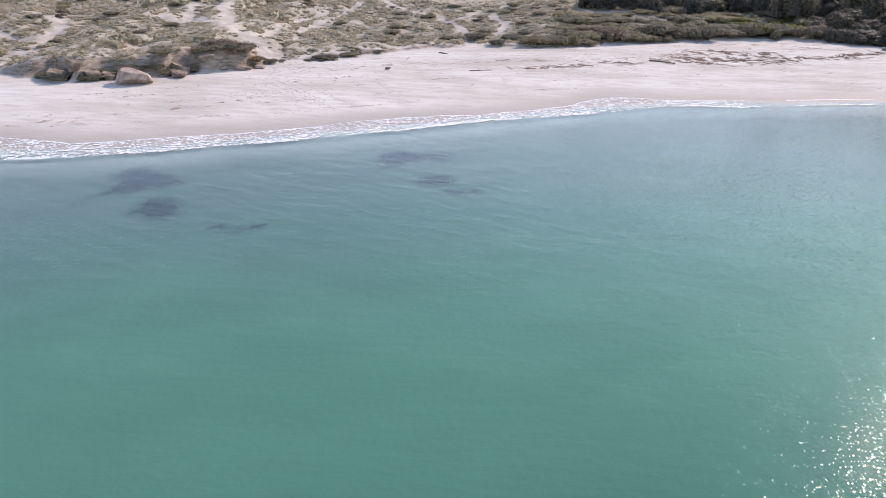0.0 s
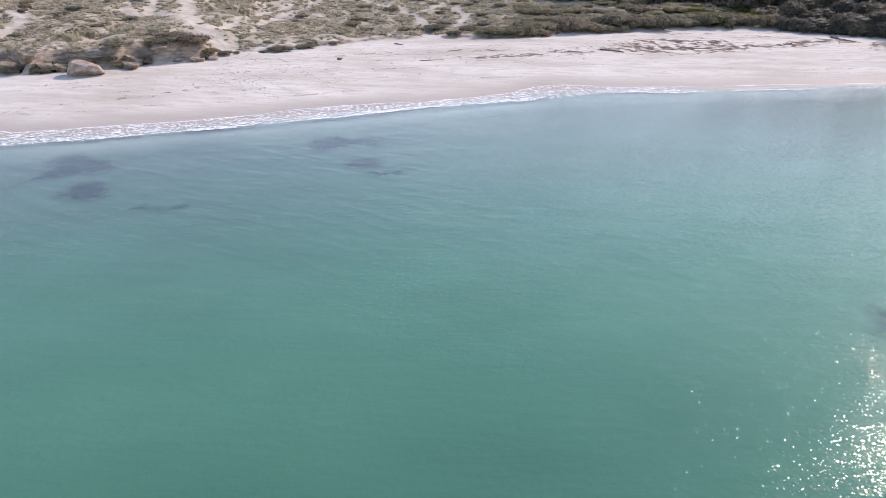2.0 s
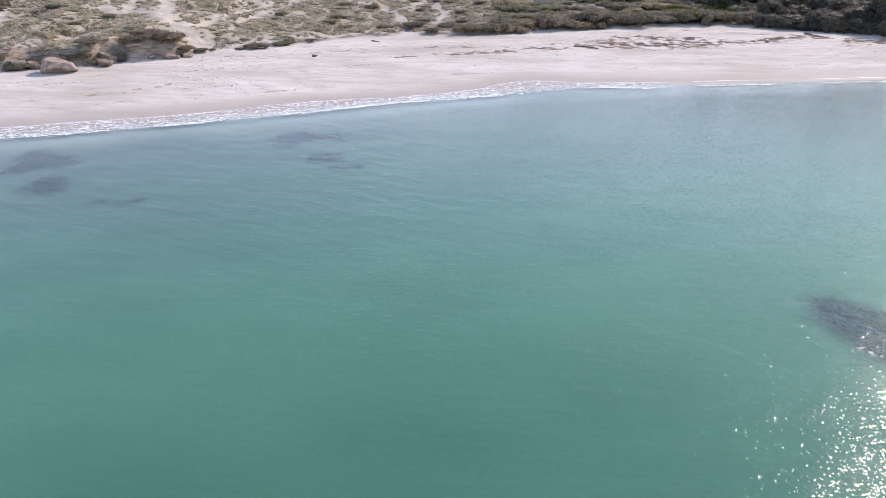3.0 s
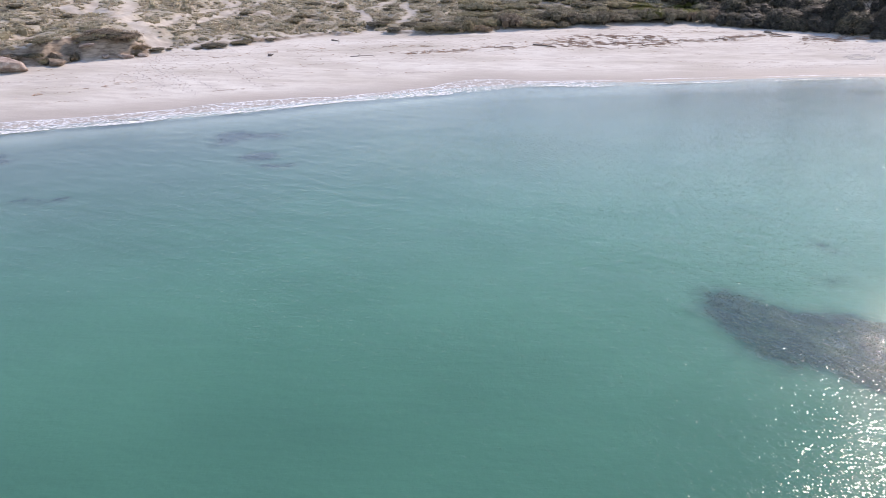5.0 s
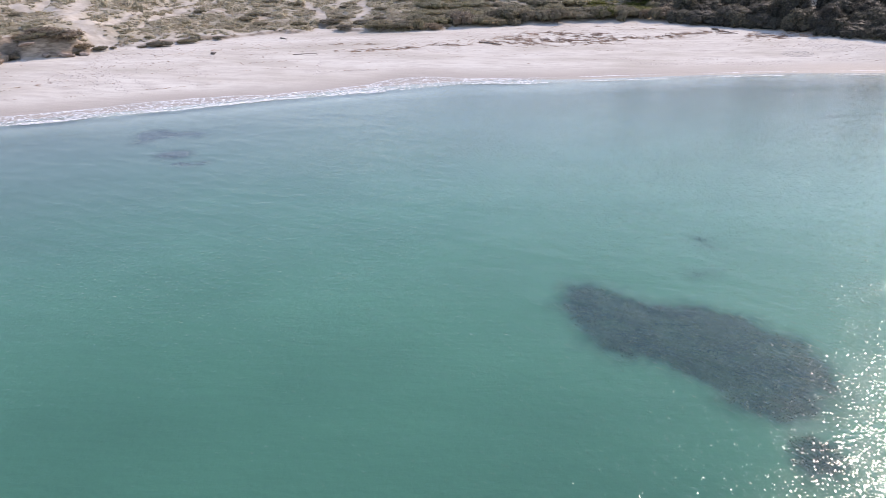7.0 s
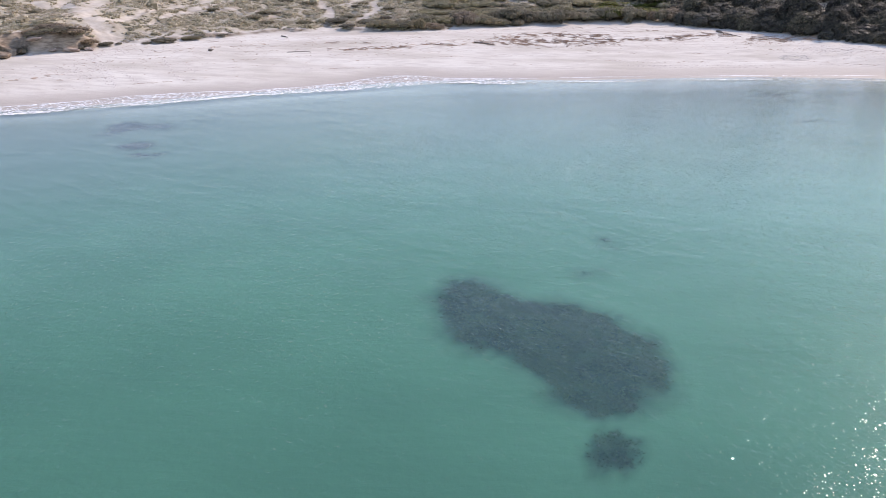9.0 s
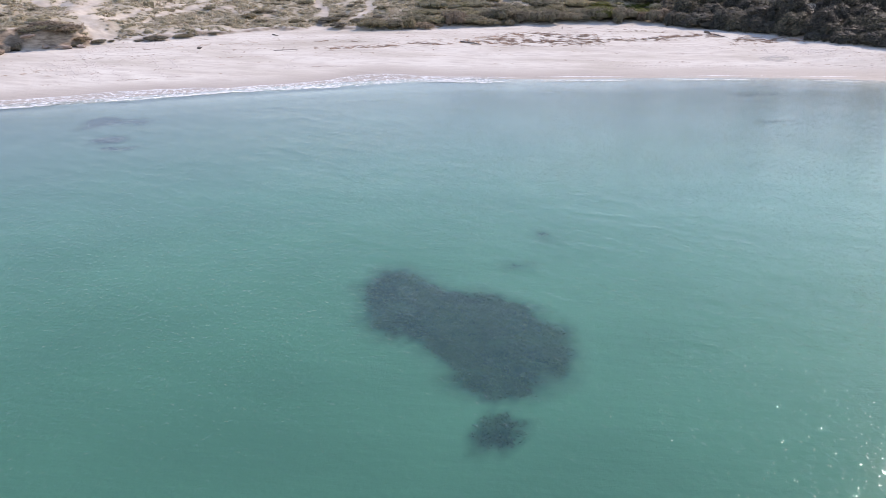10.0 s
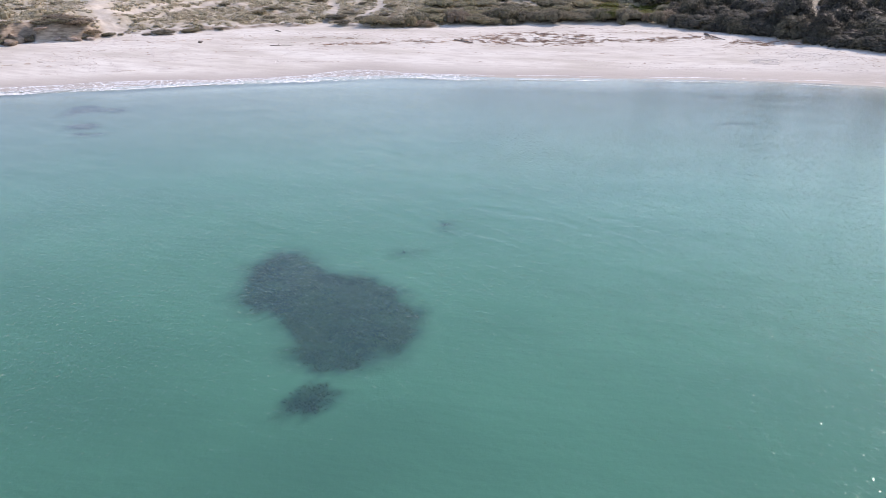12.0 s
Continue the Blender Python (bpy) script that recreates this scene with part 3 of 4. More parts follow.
def strew(name, templates, spots, material, label, category, kind="stuff", group=""):
    """One mesh out of many turned and scaled templates. spots: x, y, z, size, height factor, tone."""
    rng = np.random.default_rng(len(spots))
    verts, faces, tones, cores, at = [], [], [], [], 0
    for x, y, z, size, tall, tone in spots:
        v, f, core_shade = templates[rng.integers(len(templates))]
        a = rng.uniform(0, 2 * np.pi)
        c, s = np.cos(a) * size, np.sin(a) * size
        verts.append(np.stack([v[:, 0] * c - v[:, 1] * s + x, v[:, 0] * s + v[:, 1] * c + y, v[:, 2] * size * tall + z], 1))
        faces.append(f + at)
        tones.append(np.full(len(f), tone))
        cores.append(core_shade)
        at += len(v)
    data = mesh_from(name, np.concatenate(verts), np.concatenate(faces), material, False, np.concatenate(tones), np.concatenate(cores))
    return tagged(new(name, data), label, category, group, kind)


def make_scrub():
    rng = np.random.default_rng(12)
    x, y = np.meshgrid(np.arange(-118, 47, 0.56), np.arange(88, 172, 0.56), indexing="ij")
    x, y = (x + rng.uniform(-.4, .4, x.shape)).ravel(), (y + rng.uniform(-.4, .4, y.shape)).ravel()
    d = y - back_y(x)
    like = plant_cover(x, y)
    keep = (x > -22 - 0.69 * y) & (d > 0.4 + 2.5 * rng.random(len(d))) & (rng.random(len(d)) < 0.05 + 0.55 * like) & (track_near(x, y) < 0.5) & ((x < 6 + 3 * rng.random(len(d))) | ((d > 5) & (x < 46)))
    x, y, like = x[keep], y[keep], like[keep]
    z = ground_z(x, y) - 0.04
    size = np.exp(rng.normal(0, 0.45, len(x))) * (0.46 + 0.42 * like)
    tall = rng.uniform(0.2, 0.55, len(x)) * np.where(rng.random(len(x)) < .08, 1.9, 1.0)
    tone = np.clip(rng.normal(0.12, 0.22, len(x)) + 0.5 * step(.55, .7, fbm(x / 12, y / 12, 211, 2)), 0, 0.9)
    spots = np.stack([x, y, z, size, tall, tone], 1)
    strew("dune_scrub", [scrub_clump(40 + k) for k in range(9)], spots, SCRUB, "low grey-green cushions of scrub on sandy dunes", "scrub")
    # grass between the cushions
    n = 3800
    gx, gy = rng.uniform(-106, 8, n), rng.uniform(90, 180, n)
    gd = gy - back_y(gx)
    ok = (gd > 0.2) & (rng.random(n) > track_near(gx, gy) * 1.1) & (rng.random(n) < .35 + .65 * step(.4, .6, fbm(gx / 5, gy / 5, 221, 2)))
    gx, gy = gx[ok], gy[ok]
    spots = np.stack([gx, gy, ground_z(gx, gy) - 0.02, rng.uniform(.5, 1.1, len(gx)), rng.uniform(.6, 1.1, len(gx)), np.clip(rng.normal(.45, .3, len(gx)), 0, 1)], 1)
    strew("dune_grass", [grass_tuft(70 + k) for k in range(6)], spots, SCRUB, "tufts of dry dune grass on sand", "grass")


def crown_data(name, seed, lobes, count, size, material, spread_xy=0.33, low=0.30):
    """A crown one unit wide and about one unit high, made of several leafy lobes."""
    rng = np.random.default_rng(seed)
    pieces = []
    for k in range(lobes):
        a, r = k * 2.4 + rng.uniform(-.4, .4), spread_xy * math.sqrt((k + .4) / lobes) * rng.uniform(.85, 1.15)
        top = rng.uniform(0.42, 0.62) * (1 - 0.75 * r)
        rad = rng.uniform(0.11, 0.21)
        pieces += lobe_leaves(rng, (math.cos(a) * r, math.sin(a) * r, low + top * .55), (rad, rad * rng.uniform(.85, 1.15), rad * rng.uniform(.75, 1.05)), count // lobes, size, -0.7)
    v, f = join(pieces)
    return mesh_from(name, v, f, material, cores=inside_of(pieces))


def dome_data(name, seed, lobes, count, size, material):
    """A domed crown one unit wide and one unit high, its leafy lobes set over a half sphere down to the ground."""
    rng = np.random.default_rng(seed)
    pieces = []
    for k in range(lobes):
        up = 0.06 + 0.90 * (k + rng.uniform(.1, .9)) / lobes
        a, flat = k * 2.4 + rng.uniform(-.5, .5), math.sqrt(1 - up * up)
        rad = rng.uniform(0.13, 0.20)
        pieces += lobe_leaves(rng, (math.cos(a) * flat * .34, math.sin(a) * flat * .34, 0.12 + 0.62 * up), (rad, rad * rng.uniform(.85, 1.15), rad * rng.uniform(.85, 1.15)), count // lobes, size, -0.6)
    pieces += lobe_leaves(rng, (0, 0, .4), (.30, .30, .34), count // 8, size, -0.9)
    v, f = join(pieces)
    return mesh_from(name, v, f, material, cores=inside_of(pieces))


def stems_data(name, seed, count, reach, thick):
    """Stems that fork from the root into the crown, for a plant one unit wide."""
    rng = np.random.default_rng(seed)
    pieces = []
    for k in range(count):
        a = k / count * 6.28 + rng.uniform(-.4, .4)
        r, h = reach * rng.uniform(.5, 1.1), rng.uniform(.4, .62)
        points = [(0.02 * math.cos(a), 0.02 * math.sin(a), -0.08), (r * .35 * math.cos(a), r * .35 * math.sin(a), h * .45), (r * math.cos(a + .25), r * math.sin(a + .25), h)]
        pieces.append(tube(points, (thick, thick * .75, thick * .35), 5))
    v, f = join(pieces)
    return mesh_from(name, v, f, BARK)


def make_plant(name, crown, stems, label, category, group):
    top = tagged(new(name), label, category, group)
    part("crown", crown, top)
    part("stem" if category == "shrub" else "trunk", stems, top)
    return top


def set_plant(model, used, x, y, wide, tall, turn, sink=0.1):
    """The model itself the first time, a copy after that."""
    m = Matrix.Translation((x, y, float(ground_z(x, y)) - sink)) @ Matrix.Rotation(turn, 4, "Z")
    if model in used:
        ob = copy_thing(model, m)
    else:
        ob = model
        used.add(model)
        ob.matrix_basis = m
    ob.scale = (wide, wide, tall)
    return ob


USED = set()
SHRUB_MODELS = [make_plant("shrub", crown_data("crown", 300 + k, 22 + 2 * k, 2300, 0.024, SHRUB, 0.42, 0.12), stems_data("stem", 320 + k, 6, .3, .018), "dense rounded grey-green shrub on the sand edge", "shrub", "shrubs of the dune edge") for k in range(5)]
GREEN_MODELS = [make_plant("shrub", crown_data("crown", 340 + k, 22 + 2 * k, 2300, 0.024, FRESH, 0.42, 0.12), stems_data("stem", 350 + k, 6, .3, .018), "fresh green leafy shrub among darker maquis", "shrub", "shrubs of the dune edge") for k in range(2)]
BROWN_MODELS = [make_plant("shrub", crown_data("crown", 360 + k, 22, 2300, 0.024, BROWN, 0.42, 0.08), stems_data("stem", 370 + k, 6, .3, .018), "brown half-dry shrub hanging over the broken sandy bank", "shrub", "shrubs of the dune edge") for k in range(2)]
PALE_MODELS = [make_plant("shrub", crown_data("crown", 380 + k, 24 + k, 2300, 0.024, PALE, 0.44, 0.06), stems_data("stem", 390 + k, 6, .3, .018), "low olive-green scrub mound on the bank behind the beach", "shrub", "scrub mounds on the bank") for k in range(3)]
TREE_MODELS = [make_plant("tree", dome_data("crown", 400 + k, 18 + 2 * k, 3600, 0.023, MAQUIS), stems_data("trunk", 420 + k, 5, .3, .03), "dark evergreen coastal tree with a dense rounded crown", "tree", "evergreen trees behind the beach") for k in range(5)]

# the shrubs along the broken dune edge: x, y, width, height
EDGE_SHRUBS = [
    (-67.7, 91.6, 5.7, 2.0), (-63.2, 92.4, 5.2, 2.2), (-59.3, 93.6, 3.6, 1.5), (-56.2, 95.5, 3.6, 1.4), (-54.0, 98.0, 3.3, 1.6),
    (-50.6, 101.6, 4.6, 2.2), (-48.0, 102.2, 4.8, 2.4), (-50.2, 99.8, 1.8, 1.1), (-44.7, 105.0, 2.1, 1.1), (-43.5, 106.3, 1.1, 0.6),
    (-37.8, 109.2, 3.6, 1.5), (-40.0, 108.0, 1.7, 0.6), (-34.7, 113.0, 3.5, 1.0), (-30.9, 116.0, 1.8, 0.8), (-15.6, 133.4, 4.4, 1.7),
    (-69.8, 92.4, 3.0, 1.6), (-61.4, 92.8, 2.6, 1.6), (-52.4, 99.6, 2.6, 1.5), (-46.2, 103.2, 2.6, 1.5),
    (-85.5, 127, 1.8, 1.6), (-87.0, 130, 2.0, 1.8), (-88.6, 133, 2.0, 1.9), (-90.2, 136.5, 2.2, 2.0), (-91.8, 140, 2.4, 2.0),
    (-63.4, 90.6, 3.0, 1.7), (-50.0, 100.4, 2.8, 1.6), (-53.6, 97.2, 2.6, 1.7),
    (-55.2, 95.0, 3.0, 1.9), (-49.0, 100.6, 3.4, 2.0), (-46.4, 101.6, 1.6, 1.1),
    (-53.4, 97.2, 2.4, 1.7), (-51.6, 98.9, 2.6, 1.6), (-56.6, 94.2, 2.2, 1.5),
    (-12.1, 126.4, 3.3, 1.2), (-9.3, 132.0, 4.2, 2.0), (-6.1, 126.4, 5.4, 2.6), (-2.4, 127.0, 5.0, 2.7)]


def make_shrubs():
    rng = np.random.default_rng(31)
    for x, y, wide, tall in EDGE_SHRUBS:
        pick = rng.random()
        model = SHRUB_MODELS[rng.integers(5)] if x > -44 or pick > .7 else BROWN_MODELS[rng.integers(2)] if pick < .3 else PALE_MODELS[rng.integers(3)]
        set_plant(model, USED, x, y, wide * 1.02, tall * 1.02, rng.uniform(0, 6.28))
    # a thick hedge of shrubs behind the middle of the beach
    for row, back in enumerate((1.4, 3.4, 6.4, 10.0, 14.5, 20.0)):
        x = 0.5 + 1.1 * (row % 2)
        while x < 50 - row * 0.8:
            wide = rng.choice((1.6, 2.4, 3.2, 4.4, 5.4)) * rng.uniform(.85, 1.15)
            green = 33 < x < 47 and rng.random() < 0.6 and 1 <= row <= 4
            pale = row >= 2 or (row == 1 and rng.random() < .4)
            model = GREEN_MODELS[rng.integers(2)] if green else PALE_MODELS[rng.integers(3)] if pale else BROWN_MODELS[rng.integers(2)] if rng.random() < .16 else SHRUB_MODELS[rng.integers(5)]
            y = float(back_y(np.array(x))) + back + rng.uniform(-.6, 2.4)
            tall = (0.9 + 0.5 * wide) * rng.uniform(.6, 1.5) * (1.35 if row == 0 else 1.2 if row == 1 else .7)
            set_plant(model, USED, x, y, wide, tall, rng.uniform(0, 6.28), 0.45 if row == 0 else 0.2)
            x += wide * rng.uniform(.5, .8)
    # single shrubs over the dunes
    count = 0
    while count < 95:
        x, y = rng.uniform(-104, 4), rng.uniform(94, 172)
        d = y - float(back_y(np.array(x)))
        if d < 1.5 or float(track_near(np.array([x]), np.array([y]))[0]) > 0.05:
            continue
        if rng.random() > 0.25 + 0.75 * float(step(-40, -5, np.array(x))) + .3 * (d > 30):
            continue
        wide = rng.uniform(1.2, 3.2)
        set_plant(SHRUB_MODELS[rng.integers(5)], USED, x, y, wide, wide * rng.uniform(.38, .6), rng.uniform(0, 6.28), 0.12)
        count += 1


def make_trees():
    rng = np.random.default_rng(37)
    # the wood east of the beach
    for row, back in enumerate((1.8, 4.6, 8.0, 12.0, 17.0, 23.0, 30.0)):
        x = 48.5 - row * 0.5 + 1.3 * (row % 2)
        while x < 92:
            wide = rng.choice((3.4, 4.6, 6.4, 8.4)) * rng.uniform(.85, 1.15)
            slope = 1.0 if x < 52 or x > 70 else 1.35
            y = float(back_y(np.array(x))) + back * slope + rng.uniform(-.6, 2.2)
            if y < 172:
                set_plant(TREE_MODELS[rng.integers(5)], USED, x, y, wide, (0.8 + 0.50 * wide) * rng.uniform(.6, 1.45) * (1 + .05 * row), rng.uniform(0, 6.28), 0.3)
            x += wide * rng.uniform(.66, .9)
    # where the edge of the wood runs towards the sea
    for k in range(15):
        for away in (1.6, 4.6, 8.0):
            t = (k + rng.uniform(0, .8)) / 14
            x, y = 53 + 20 * t + .8 * away, 130 - 21.5 * t + .62 * away
            wide = rng.uniform(2.6, 4.6)
            set_plant(TREE_MODELS[rng.integers(5)], USED, x, y, wide, (1.0 + 0.55 * wide) * rng.uniform(.8, 1.2), rng.uniform(0, 6.28), 0.3)
    # undergrowth at the edge of the wood
    x = 47.0
    while x < 90:
        wide = rng.uniform(1.8, 3.4)
        set_plant(TREE_MODELS[rng.integers(5)], USED, x, float(back_y(np.array(x))) + rng.uniform(.2, 1.6), wide, wide * rng.uniform(.6, 1.0), rng.uniform(0, 6.28), 0.25)
        x += wide * rng.uniform(.45, .7)
    # the far edge of the wood behind the shrubs
    for y in (159, 164, 170):
        x = 8.0 + (y - 159) * .4
        while x < 52:
            wide = rng.uniform(4.2, 6.2)
            set_plant(TREE_MODELS[rng.integers(5)], USED, x, y + rng.uniform(-1.5, 1.5), wide, rng.uniform(3.6, 5.2), rng.uniform(0, 6.28), 0.3)
            x += wide * rng.uniform(.7, .95)


def make_boulder(x, y, wide, tall, seed, earth=False, boxy=0.34, turn=None):
    """An eroded sandstone block with flattened sides and a broken edge."""
    rng = np.random.default_rng(seed)
    v, f = ball(52, 27)
    v = np.sign(v) * np.abs(v) ** boxy * np.array([.9, .9, .8])
    v[:, 0] += .25 * v[:, 2] * rng.choice((-1, 1))
    for k in range(14):
        n = rng.normal(0, 1, 3)
        n[2] *= 0.6
        n /= np.linalg.norm(n)
        over = np.maximum(v @ n - rng.uniform(0.56, 0.92), 0)
        v = v - over[:, None] * n * 0.95
    lid = np.array([0.22, -0.15, 0.96])
    v = v - np.maximum(v @ lid - 0.42, 0)[:, None] * lid * 0.9
    rough = np.array([noise.fractal(Vector(p * 2.3 + seed), 1.0, 2.0, 5) for p in v])
    fine = np.array([noise.fractal(Vector(p * 7.1 - seed), 1.0, 2.0, 4) for p in v])
    v = v * (1 + 0.10 * rough + 0.05 * fine)[:, None]
    v[:, 2] *= 1 - .26 * v[:, 0]
    band = np.sin(v[:, 2] * 14 + 2 * rough) * 0.02
    v[:, :2] *= (1 + band)[:, None]
    v = v * np.array([wide * .58, wide * .40, tall * .62])
    name = "earth_block" if earth else "boulder"
    ob = new(name, mesh_from(name, v, f, EARTH if earth else ROCK, True))
    if earth:
        tagged(ob, "brown crumbling earth block at the broken dune edge", "earth", "earth blocks at the dune foot")
    else:
        tagged(ob, "pale weathered sandstone block fallen from the dune edge", "rock", "sandstone blocks at the dune foot")
    ob.location = (x, y, float(ground_z(x, y)) + tall * 0.36)
    ob.rotation_euler = (rng.uniform(-.15, .15), rng.uniform(-.12, .12), rng.uniform(-.4, .4) if turn is None else turn)
    return ob


def make_rocks():
    rows = [(-57.3, 89.4, 4.8, 2.2), (-65.0, 90.3, 1.9, 1.7), (-53.6, 93.8, 2.6, 1.0), (-51.4, 98.0, 2.3, 0.6), (-49.6, 98.9, 1.5, 0.5), (-47.0, 99.6, 2.2, 0.75), (-45.2, 100.9, 1.5, 0.6), (-61.2, 91.2, 1.8, 1.1), (43.9, 141.0, 1.3, 1.8), (-67.2, 90.6, 2.6, 1.7), (-63.0, 90.8, 2.4, 1.6), (-54.2, 96.0, 2.6, 1.7)]
    for k, row in enumerate(rows):
        make_boulder(*row, 500 + k, k in (1, 2, 7, 9, 10, 11))


# ---- what lies on the beach ----
def make_stick(ax, ay, bx, by, thick, label, forks=0, seed=0):
    rng = np.random.default_rng(600 + seed)
    points, radii = [], []
    side = Vector((by - ay, ax - bx, 0)).normalized()
    n = 7
    for k in range(n):
        t = k / (n - 1)
        x, y = ax + (bx - ax) * t, ay + (by - ay) * t
        sway = side * math.sin(t * 5 + seed) * 0.12
        x, y = x + sway.x, y + sway.y
        points.append((x, y, float(ground_z(x, y)) + thick * (0.55 + .3 * math.sin(t * 3))))
        radii.append(thick * (1 - .6 * t) * rng.uniform(.85, 1.1))
    v, f = tube(points, radii, 8)
    ob = tagged(new("driftwood", mesh_from("driftwood", v, f, DRIFTWOOD, True)), label, "driftwood", "driftwood on the beach")
    for k in range(forks):
        base = points[2 + k % 4]
        a = rng.uniform(0, 6.28)
        long = rng.uniform(.4, .9)
        tip = (base[0] + math.cos(a) * long, base[1] + math.sin(a) * long, base[2] + rng.uniform(.15, .5))
        v, f = tube([base, tuple((p + q) / 2 + .03 for p, q in zip(base, tip)), tip], (thick * .5, thick * .35, thick * .12), 6)
        part("branch", mesh_from("branch", v, f, DRIFTWOOD, True), ob)
    return ob


def make_driftwood():
    make_stick(10.3, 113.9, 13.5, 111.6, 0.12, "long dark driftwood trunk lying on dry sand", 1, 1)
    make_stick(50.9, 125.6, 51.3, 122.9, 0.16, "forked weathered driftwood branch on dry sand", 3, 2)
    make_stick(61.9, 121.6, 62.6, 119.2, 0.15, "short weathered driftwood branch beside the wood", 2, 3)
    make_stick(-21.6, 117.6, -20.1, 116.4, 0.12, "grey driftwood log lying flat on sand", 0, 4)
    make_stick(51.6, 123.4, 53.1, 120.2, 0.09, "thin crooked driftwood branch on dry sand", 2, 5)
    make_stick(42.1, 120.2, 39.2, 117.9, 0.09, "thin brown driftwood branch among dry wrack", 2, 6)
    make_stick(-16.9, 103.4, -13.6, 104.4, 0.06, "thin bleached driftwood stick on the beach", 1, 7)
    make_stick(4.0, 111.0, 7.0, 112.2, 0.07, "thin brown driftwood stick among dry wrack", 1, 8)
    rng = np.random.default_rng(79)
    for k in range(12):
        cx, cy = ((20, 116), (30, 118), (57, 118), (46, 122))[k % 4]
        x, y, a = cx + rng.normal(0, 4), cy + rng.normal(0, 1.2), rng.normal(0.2, .5)
        long = rng.uniform(.8, 2.4)
        make_stick(x, y, x + math.cos(a) * long, y + math.sin(a) * long, rng.uniform(.03, .06), "thin brown driftwood branch among dry wrack", int(rng.integers(0, 3)), 20 + k)
    # a dark stump on the open sand
    rng = np.random.default_rng(77)
    v, f = ball(18, 10)
    v = v * (1 + .16 * np.array([noise.fractal(Vector(p * 2), 1, 2, 4) for p in v]))[:, None] * np.array([.48, .30, .26])
    stump = tagged(new("stump", mesh_from("stump", v * .72, f, DRIFTWOOD, True)), "dark driftwood stump lying alone on pale sand", "driftwood")
    for points, radii in (([(.22, 0, .04), (.40, .04, .09), (.50, .02, .16)], (.07, .06, .03)), ([(-.14, .07, .07), (-.25, .14, .18)], (.06, .03))):
        v, f = tube(points, radii, 6)
        part("root", mesh_from("root", v, f, DRIFTWOOD, True), stump)
    stump.location = (-28.1, 102.9, float(ground_z(-28.1, 102.9)) + 0.14)


# bands of dry wrack: half width in metres, points x, y
WRACK_LINES = [
    (1.00, [(-11.3, 105.7), (-7.3, 106.3), (1.2, 109.9), (9.1, 112.0)]),
    (0.60, [(-16.0, 111.1), (-6.8, 111.9), (2.3, 111.3), (11.2, 117.6)]),
    (1.60, [(11.2, 112.3), (15.6, 118.0), (21.5, 122.8), (25.3, 120.7), (32.6, 121.2), (34.5, 117.4)]),
    (2.20, [(14.5, 113.5), (21.6, 114.8), (25.4, 113.6), (32.4, 116.5)]),
    (1.00, [(32.4, 116.5), (40.2, 118.7), (49.3, 122.8)]),
    (0.50, [(-40.1, 102.3), (-34.5, 101.1), (-31.1, 104.4), (-24.2, 108.4), (-17.7, 112.4)]),
    (0.40, [(-63.4, 71.8), (-60.4, 72.4), (-56.1, 74.2)]),
    (0.30, [(-57.7, 71.7), (-55.4, 72.8)]),
    (0.35, [(-45.0, 81.2), (-42.1, 84.3), (-40.4, 85.2)]),
    (0.30, [(-50.8, 76.9), (-47.6, 79.7)]),
    (1.20, [(40.1, 118.1), (44.0, 121.6), (50.4, 123.0), (52.7, 121.1)]),
    (1.60, [(54.1, 119.1), (57.1, 117.4), (63.5, 115.9)]),
    (0.50, [(51.4, 113.6), (58.9, 114.8), (63.1, 112.6)]),
    (0.40, [(45.0, 118.3), (39.3, 117.5), (33.6, 116.4)]),
    (0.50, [(22.2, 131.6), (31.7, 131.1), (39.1, 128.3), (44.7, 124.3)])]


